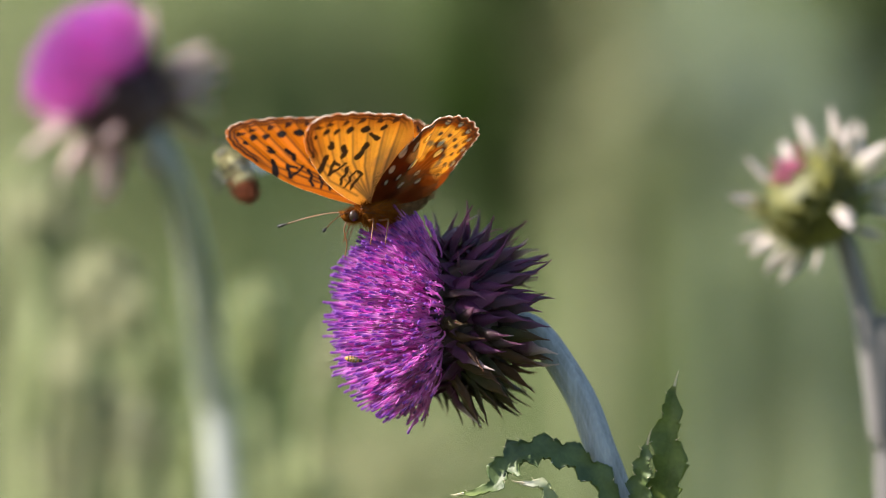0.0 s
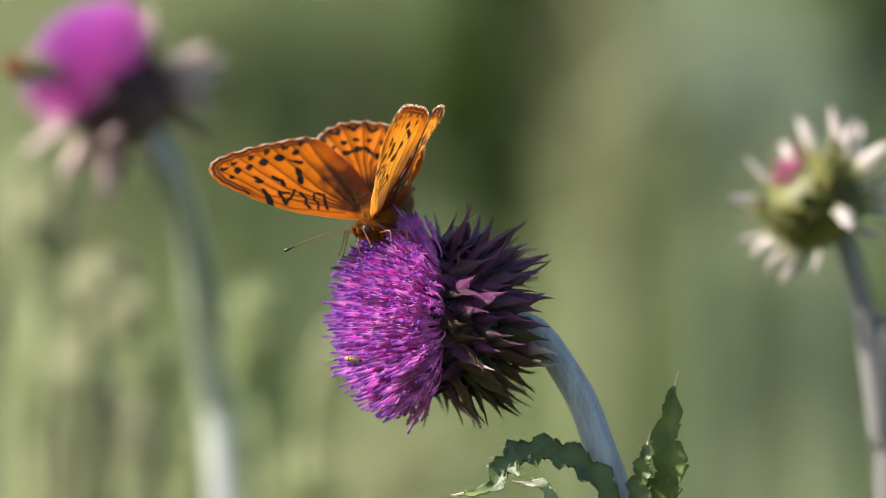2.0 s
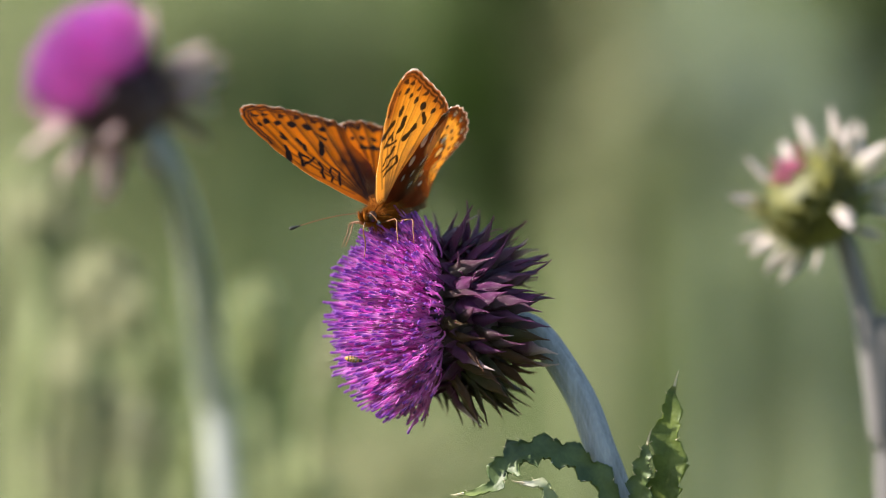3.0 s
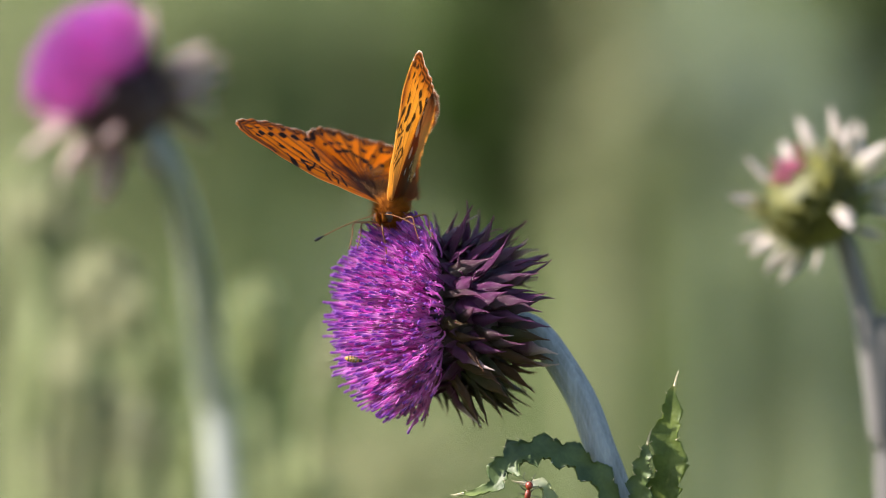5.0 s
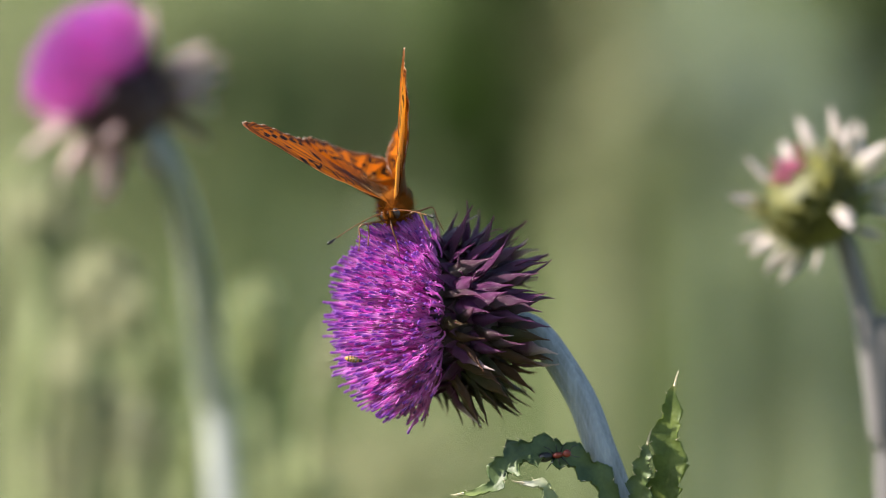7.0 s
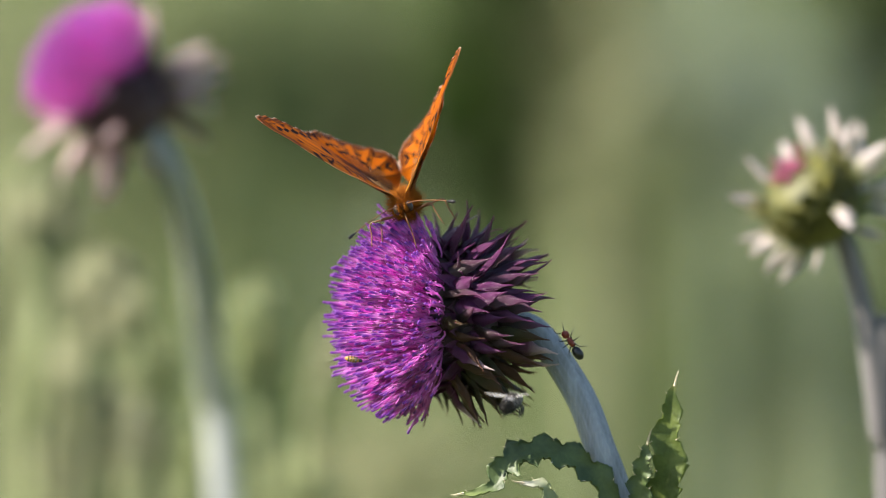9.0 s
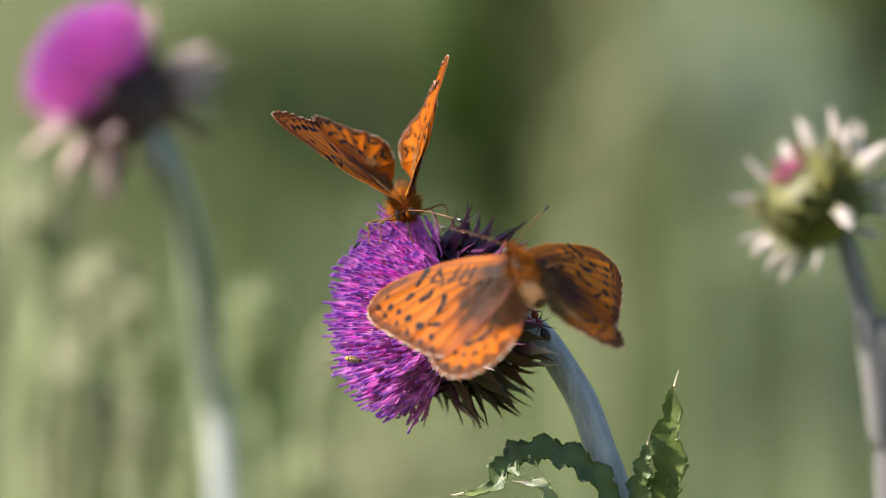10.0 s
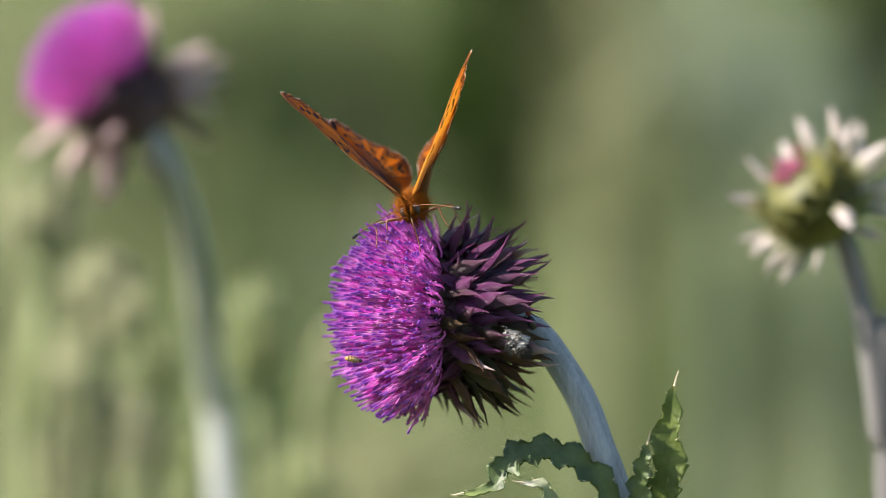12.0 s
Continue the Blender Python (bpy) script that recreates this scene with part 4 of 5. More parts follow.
def wing_mesh(hind, right, dusky):
    P, edge_d, faces = WING_DATA[hind]
    mm = 0.001 * BUTTERFLY_SIZE
    s = -1.0 if right else 1.0
    r = np.linalg.norm(P, axis=1)
    # the membrane is a little wavy and arched; at rest the wings are twisted, with the rear edge up
    back, front, root = np.minimum(P[:, 0], 0.0), np.maximum(P[:, 0], 0.0), np.clip(P[:, 1] / 8, 0, 1)
    wave = np.array([noise.noise(Vector((p[0] * 0.12, p[1] * 0.12, 5.0 + hind))) for p in P]) * 0.4
    if dusky:
        wave = wave + 0.0016 * (P[:, 1] * (36 - P[:, 1])) + 0.006 * back ** 2 * root
    else:
        wave = wave + 0.0006 * (P[:, 1] * (36 - P[:, 1])) + 0.0045 * back ** 2 * np.clip(P[:, 1] / 5, 0, 1) - 0.004 * front ** 2 * root - 0.12 * P[:, 0] * np.clip(P[:, 1] / 12, 0, 1)
        if hind:  # the inner rear part curls up round the abdomen, the front dips under the forewing
            wave = wave + 0.017 * np.minimum(P[:, 0] + 6, 0) ** 2 * np.clip((22 - P[:, 1]) / 14, 0, 1) - 0.3 * np.clip(P[:, 0] + 7, 0, 6) * np.clip(P[:, 1] / 15, 0, 1)
    # pleats: the membrane sags between the veins
    fan = HIND_VEINS if hind else FORE_VEINS
    away = np.min([line_distance(P, v) for v in fan], axis=0)
    wave = wave - 0.30 * np.clip(away / 1.3, 0, 1) ** 1.5 * np.clip((r - 5) / 6, 0, 1)
    lift = -0.25 if hind else 0.0
    up = np.c_[P[:, 0] * mm, s * P[:, 1] * mm, (wave + lift + 0.06) * mm]
    lo = np.c_[P[:, 0] * mm, s * P[:, 1] * mm, (wave + lift - 0.06) * mm]
    n = len(P)
    f1 = [tuple(reversed(f)) if not right else f for f in faces]
    f2 = [tuple(n + q for q in reversed(f)) for f in f1]
    cols = np.concatenate([WING_PATTERN[(hind, False, dusky)], WING_PATTERN[(hind, True, dusky)]])
    return mesh_of("wing", np.concatenate([up, lo]), f1 + f2, M_WING, colours=cols)


BUTTERFLY_SIZE = 1.0
HINGE = Vector((0.0005, 0.0014, 0.0022))
WING_MESHES = {(h, r, dusky): wing_mesh(h, r, dusky) for h in (False, True) for r in (False, True) for dusky in (False, True)}


def butterfly(label, dusky=False, group="fritillary butterflies", seed=1):
    rnd = random.Random(seed)
    root = thing("butterfly", label, "butterfly", pose(0, 0, 0), group)
    mm = 0.001
    s = Soup()
    s.blob((0, 0, 0.3 * mm), (5.4 * mm, 2.8 * mm, 3.0 * mm), 10, 14)
    thorax = piece("thorax", s.mesh("thorax", M_SKIN), root)
    fur = Soup()
    for _ in range(2600):
        d = Vector((rnd.gauss(0, 1), rnd.gauss(0, 1), rnd.gauss(0, 1))).normalized()
        p = Vector((d.x * 5.3, d.y * 2.7, d.z * 2.9 + 0.3)) * mm
        fur.hair(p, Vector((d.x - 0.7 + rnd.gauss(0, 0.25), d.y + rnd.gauss(0, 0.25), d.z + rnd.gauss(0, 0.25))), rnd.uniform(1.3, 4.2) * mm, 0.085 * mm, (-0.4, 0, 0))
    piece("fur", fur.mesh("fur", M_FUR, False), thorax)
    s = Soup()
    path = [Vector((-3.5, 0, 0.2)) * mm, Vector((-7, 0, 1.0)) * mm, Vector((-9.5, 0, 2.0)) * mm, Vector((-11.5, 0, 2.9)) * mm, Vector((-13.0, 0, 3.6)) * mm]
    pts = smooth_path(path, 26)
    rad = [0.75 * (1.5 + 1.3 * math.sin(math.pi * min(1, 0.25 + i / 25 * 0.75)) + 0.12 * (i % 3 == 0) - 0.5 * (i / 25) ** 2) * mm for i in range(26)]
    rad[-1] = 0.5 * mm
    s.tube(pts, rad, 14)
    abdomen = piece("abdomen", s.mesh("abdomen", M_SKIN), root)
    fur = Soup()
    for _ in range(3000):
        k = rnd.randrange(1, 24)
        a = rnd.uniform(0, 6.283)
        o = Vector((0, math.cos(a), math.sin(a)))
        fur.hair(pts[k] + o * rad[k], o + Vector((-1.6, 0, 0.6)), rnd.uniform(0.8, 1.9) * mm, 0.085 * mm, (-0.3, 0, 0))
    piece("fur", fur.mesh("fur", M_WING_HAIR, False), abdomen)
    s = Soup()
    s.blob((6.4 * mm, 0, -0.6 * mm), (1.7 * mm, 1.7 * mm, 1.6 * mm), 8, 12)
    head = piece("head", s.mesh("head", M_SKIN), root)
    fur = Soup()
    for _ in range(1100):
        d = Vector((rnd.gauss(0, 1), rnd.gauss(0, 1), rnd.gauss(0, 1))).normalized()
        if abs(d.y) > 0.8:
            continue
        fur.hair(Vector((6.4, 0, -0.6)) * mm + Vector((d.x * 1.8, d.y * 1.6, d.z * 1.5)) * mm, d + Vector((0.5 + rnd.gauss(0, 0.3), rnd.gauss(0, 0.3), rnd.gauss(0, 0.3))), rnd.uniform(0.5, 1.5) * mm, 0.075 * mm, (0, 0, 0))
    piece("fur", fur.mesh("fur", M_FUR, False), head)
    for sgn in (1, -1):
        s = Soup()
        palp = [Vector((7.4, sgn * 0.6, -1.4)) * mm, Vector((8.8, sgn * 0.8, -0.9)) * mm, Vector((9.4, sgn * 0.8, 0.6)) * mm]
        s.tube(smooth_path(palp, 6), [q * mm for q in (0.35, 0.5, 0.55, 0.5, 0.4, 0.1)], 6)
        for _ in range(70):
            s.hair(palp[1].lerp(palp[rnd.choice((0, 2))], rnd.random()), Vector((rnd.gauss(0.6, 0.6), rnd.gauss(0, 0.7), rnd.gauss(0, 0.7))), rnd.uniform(0.6, 1.2) * mm, 0.07 * mm, (0, 0, 0))
        piece("palp", s.mesh("palp", M_FUR), head)
        s = Soup()
        s.blob((6.9 * mm, sgn * 1.55 * mm, -0.5 * mm), (1.25 * mm, 0.95 * mm, 1.4 * mm), 8, 12)
        piece("eye", s.mesh("eye", M_EYE), head)
        s = Soup()
        ant = smooth_path([Vector((7.6, sgn * 0.6, 0.3)) * mm, Vector((11.2, sgn * 4.0, 0.0)) * mm, Vector((15.4, sgn * 8.2, -1.2)) * mm, Vector((19.2, sgn * 12.2, -2.8)) * mm], 16)
        s.tube(ant, [0.12 * mm] * 16, 6)
        antenna = piece("antenna", s.mesh("antenna", M_LEG), root)
        s = Soup()
        e = (ant[-1] - ant[-3]).normalized()
        s.tube([ant[-1] - e * 0.6 * mm, ant[-1] + e * 0.2 * mm, ant[-1] + e * 1.4 * mm, ant[-1] + e * 2.2 * mm, ant[-1] + e * 2.4 * mm],
               [0.12 * mm, 0.25 * mm, 0.46 * mm, 0.38 * mm, 0.1 * mm], 8)
        piece("club", s.mesh("club", M_BLACK), antenna, label="black antenna club")
        for kx, reach in ((2.8, 6.5), (0.2, 9.5)):
            s = Soup()
            leg = smooth_path([Vector((kx, sgn * 1.2, -1.8)) * mm, Vector((kx + 0.8, sgn * reach * 0.62, -1.6)) * mm, Vector((kx + 1.0, sgn * reach, -1.4)) * mm, Vector((kx + 1.6, sgn * (reach + 0.6), -4.0)) * mm, Vector((kx + 2.6, sgn * (reach + 1.6), -7.5)) * mm], 12)
            s.tube(leg, [(0.30 - 0.016 * i) * mm for i in range(12)], 6)
            for i in range(2, 11):
                s.hair(leg[i], Vector((rnd.uniform(-1, 1), rnd.uniform(-1, 1), -1)), 0.6 * mm, 0.05 * mm)
            piece("leg", s.mesh("leg", M_LEG), root)
    s = Soup()
    pro = smooth_path([Vector((7.9, 0, -1.6)) * mm, Vector((8.9, 0.1, -4.0)) * mm, Vector((8.2, 0.2, -7.5)) * mm, Vector((8.8, 0.1, -11)) * mm], 12)
    s.tube(pro, [0.22 * mm - 0.008 * mm * i for i in range(12)], 6)
    piece("proboscis", s.mesh("proboscis", M_LEG), root)
    wings = {}
    for right in (False, True):
        for hind in (False, True):
            wings[(hind, right)] = ob = piece("hindwing" if hind else "forewing", WING_MESHES[(hind, right, dusky)], root, Matrix.Translation((HINGE.x, -HINGE.y if right else HINGE.y, HINGE.z)))
            # long hairs on the upper side, near the body
            sg = -1 if right else 1
            down = Soup()
            for _ in range(2600 if hind else 1100):
                x, y = (rnd.uniform(-15, 1), abs(rnd.gauss(0, 5.5))) if hind else (rnd.uniform(-4, 1), abs(rnd.gauss(0, 4)))
                if y > 12 or (hind and x < -4 and y < 1.0):
                    continue
                if dusky:
                    lift = 0.006 * min(x, 0) ** 2 * min(1, y / 8) + 0.0016 * y * (36 - y) - 0.2
                else:
                    lift = 0.0045 * min(x, 0) ** 2 * min(1, y / 5) + 0.0006 * y * (36 - y) - 0.12 * x * min(1, y / 12) - 0.3
                    if hind:
                        lift += 0.017 * min(x + 6, 0) ** 2 - 0.3 * min(max(x + 7, 0), 6) * min(1, y / 15)
                down.hair(Vector((x, sg * y, lift)) * mm, (-0.9, sg * rnd.uniform(0.3, 0.8), rnd.uniform(0.05, 0.5)), rnd.uniform(1.0, 3.0) * mm, 0.045 * mm, (-0.2, 0, 0))
            tagged(piece("hair", down.mesh("hair", M_WING_HAIR, False), ob), kind="stuff")
    return root, wings


def wing_pose(angle, right, sweep=0.0, tilt=0.0):
    """Hinge pose of a wing raised by the angle; sweep swings it forwards, tilt turns it about its span, in degrees."""
    s = -1 if right else 1
    return Matrix.Translation((HINGE.x, s * HINGE.y, HINGE.z)) @ Matrix.Rotation(radians(s * angle), 4, "X") @ Matrix.Rotation(radians(tilt), 4, "Y") @ Matrix.Rotation(radians(s * -sweep), 4, "Z")


def fly(root, wings, rows, hind_lift, hind_sweep):
    """rows: seconds, place, turn (degrees about x, y, z), left wing, right wing raised by degrees, forewing sweep, left tilt, right tilt."""
    walk(root, [(t, pose(*place, *turn)) for t, place, turn, *_ in rows])
    for (hind, right), ob in wings.items():
        walk(ob, [(t, wing_pose((r if right else l) + (hind_lift if hind else 0.0), right, hind_sweep if hind else sweep, (tilts or (0, 0))[right])) for t, _, _, l, r, sweep, *tilts in rows])


feeding, feeding_wings = butterfly("orange fritillary butterfly with black-spotted wings feeding on the thistle flower")
visitor, visitor_wings = butterfly("dusky orange fritillary butterfly flying past the thistles", True, seed=2)


# ---- bees, flies, ant, beetle ----
M_FUR_DARK = surface("fur_black", (0.012, 0.010, 0.008), (0.03, 0.026, 0.02), 700, 0.9, bump=0)
M_GREY_FUR = surface("fur_grey", (0.36, 0.34, 0.33), (0.58, 0.55, 0.53), 700, 0.9, vary=0.3, random_island=True, bump=0)


def bee(name, label, size, front, rear, seed, band, category="bee", group="small flying insects"):
    """A furry bee in parts: x to the head; size: body length in metres."""
    rnd = random.Random(seed)
    root = thing(name, label, category, pose(0, 0, 0), group)
    L = size

    def furry(part_name, c, ax, mat, n, hair):
        s = Soup()
        s.blob(Vector(c) * L, [a * L for a in ax], 9, 14)
        ob = piece(part_name, s.mesh(part_name, mat), root)
        f = Soup()
        for _ in range(n):
            d = Vector((rnd.gauss(0, 1), rnd.gauss(0, 1), rnd.gauss(0, 1))).normalized()
            p = Vector((c[0] + d.x * ax[0], c[1] + d.y * ax[1], c[2] + d.z * ax[2])) * L
            f.hair(p, Vector((d.x - 0.5, d.y, d.z)), L * hair * rnd.uniform(0.6, 1.2), L * 0.010, (-0.3, 0, -0.1))
        piece("fur", f.mesh("fur", mat, False), ob)
        return ob
    furry("thorax", (0.12, 0, 0.02), (0.19, 0.17, 0.17), front, 700, 0.10)
    furry("abdomen", (-0.24, 0, -0.04), (0.27, 0.19, 0.18), rear, 700, 0.08)
    furry("waist_band", (-0.14, 0, 0.0), (0.14, 0.192, 0.185), band, 400, 0.07)
    furry("shoulder_band", (0.10, 0, 0.03), (0.07, 0.182, 0.182), M_FUR_DARK, 300, 0.07)
    head = furry("head", (0.36, 0, -0.04), (0.10, 0.13, 0.12), front, 200, 0.06)
    for sg in (1, -1):
        s = Soup()
        s.blob(Vector((0.38, sg * 0.10, -0.03)) * L, (0.05 * L, 0.04 * L, 0.09 * L), 7, 10)
        piece("eye", s.mesh("eye", M_BLACK), head)
        s = Soup()
        s.tube(smooth_path([Vector((0.44, sg * 0.05, 0.02)) * L, Vector((0.52, sg * 0.12, 0.08)) * L, Vector((0.62, sg * 0.16, 0.0)) * L], 8), [0.012 * L] * 8, 5)
        piece("antenna", s.mesh("antenna", M_BLACK), root)
        for kx in (0.2, 0.1, -0.02):
            s = Soup()
            s.tube(smooth_path([Vector((kx, sg * 0.10, -0.12)) * L, Vector((kx - 0.02, sg * 0.24, -0.20)) * L, Vector((kx - 0.10, sg * 0.24, -0.36)) * L, Vector((kx - 0.14, sg * 0.26, -0.44)) * L], 9), [0.024 * L, 0.028 * L, 0.024 * L, 0.02 * L, 0.024 * L, 0.018 * L, 0.012 * L, 0.01 * L, 0.006 * L], 6)
            piece("leg", s.mesh("leg", M_BLACK), root)
        for back, wl, ww in ((20, 0.72, 0.13), (48, 0.5, 0.10)):
            s = Soup()
            rows = []
            a = radians(back)
            d, q = Vector((-math.sin(a), sg * math.cos(a), 0.25)).normalized(), Vector((math.cos(a), sg * math.sin(a), 0))
            for i in range(9):
                t = i / 8
                w = ww * math.sin(math.pi * min(1, 0.08 + t * 0.92)) ** 0.7
                c = Vector((0.12, sg * 0.10, 0.14)) + d * (t * wl)
                rows.append([(c - q * w * 1.2) * L, (c + Vector((0, 0, 0.01))) * L, (c + q * w * 0.6) * L])
            s.strip(rows)
            piece("wing", s.mesh("wing", M_CLEAR), root, label="clear veined wing")
    return root


bumblebee = bee("bumblebee", "furry yellow and rust-red bumblebee in flight", 0.0160, M_BEE_YELLOW, M_BEE_RED, 4, M_BEE_YELLOW)
grey_bee = bee("bee", "small grey bee flying past the stem", 0.0088, M_GREY_FUR, M_FUR_DARK, 5, M_GREY_FUR)
fast_fly = bee("fly", "small pale fly darting over the flower", 0.0065, M_GREY_FUR, M_GREY_FUR, 6, M_GREY_FUR, "fly")


def ant():
    root = thing("ant", "dark ant with a red head and thorax climbing the thistle stem", "ant", pose(0, 0, 0))
    mm = 0.00128
    for name, c, ax, mat in (("abdomen", (-2.3, 0, 0.3), (1.5, 1.0, 1.0), M_BLACK), ("thorax", (0.2, 0, 0), (1.15, 0.6, 0.65), M_ANT_RED), ("head", (2.0, 0, 0.1), (0.85, 0.8, 0.65), M_ANT_RED)):
        s = Soup()
        s.blob(Vector(c) * mm, [a * mm for a in ax], 9, 12)
        piece(name, s.mesh(name, mat), root)
    s = Soup()
    s.blob(Vector((-0.85, 0, 0.05)) * mm, (0.3 * mm, 0.2 * mm, 0.4 * mm), 6, 8)
    piece("petiole", s.mesh("petiole", M_BLACK), root)
    for sg in (1, -1):
        s = Soup()
        s.tube(smooth_path([Vector((2.6, sg * 0.3, 0.4)) * mm, Vector((3.3, sg * 1.0, 1.1)) * mm, Vector((4.4, sg * 1.2, 0.5)) * mm], 8), [0.08 * mm] * 8, 5)
        piece("antenna", s.mesh("antenna", M_BLACK), root)
        for kx, fx in ((0.8, 2.2), (0.2, 0.2), (-0.4, -2.4)):
            s = Soup()
            s.tube(smooth_path([Vector((kx, sg * 0.4, -0.2)) * mm, Vector(((kx + fx) / 2, sg * 1.5, 0.7)) * mm, Vector((fx, sg * 2.3, -1.0)) * mm], 9), [(0.15 - 0.012 * i) * mm for i in range(9)], 5)
            piece("leg", s.mesh("leg", M_BLACK), root)
    return root


M_ANT_RED = surface("ant_red", (0.13, 0.017, 0.010), (0.25, 0.036, 0.017), 900, 0.35)
climbing_ant = ant()


def beetle():
    """A tiny striped beetle that sits among the florets."""
    root = thing("beetle", "tiny yellow striped beetle sitting on the purple florets", "beetle", pose(-0.0222, 1.7745, 0.9730, 0, 10, 0))
    mm = 0.001
    s = Soup()
    s.blob((0, 0, 0), (1.9 * mm, 0.9 * mm, 0.8 * mm), 9, 12)
    body = piece("abdomen", s.mesh("abdomen", M_BEETLE), root)
    for x in (-1.0, -0.3, 0.4, 1.0):
        s = Soup()
        r = 0.9 * math.sqrt(max(0.05, 1 - (x / 1.9) ** 2))
        s.tube([Vector((x - 0.12, 0, 0)) * mm, Vector((x + 0.12, 0, 0)) * mm], [(r + 0.06) * mm] * 2, 14)
        piece("stripe", s.mesh("stripe", M_BLACK), body, label="dark stripe")
    s = Soup()
    s.blob((2.0 * mm, 0, 0), (0.6 * mm, 0.6 * mm, 0.5 * mm), 7, 10)
    piece("head", s.mesh("head", M_BLACK), root)
    for sg in (1, -1):
        for kx in (0.8, 0, -0.8):
            s = Soup()
            s.tube([Vector((kx, sg * 0.6, -0.3)) * mm, Vector((kx, sg * 1.4, 0.1)) * mm, Vector((kx, sg * 1.8, -0.9)) * mm], [0.1 * mm, 0.09 * mm, 0.05 * mm], 5)
            piece("leg", s.mesh("leg", M_BLACK), root)
    return root


M_BEETLE = surface("beetle_yellow", (0.42, 0.20, 0.03), (0.62, 0.36, 0.07), 600, 0.35)
beetle()


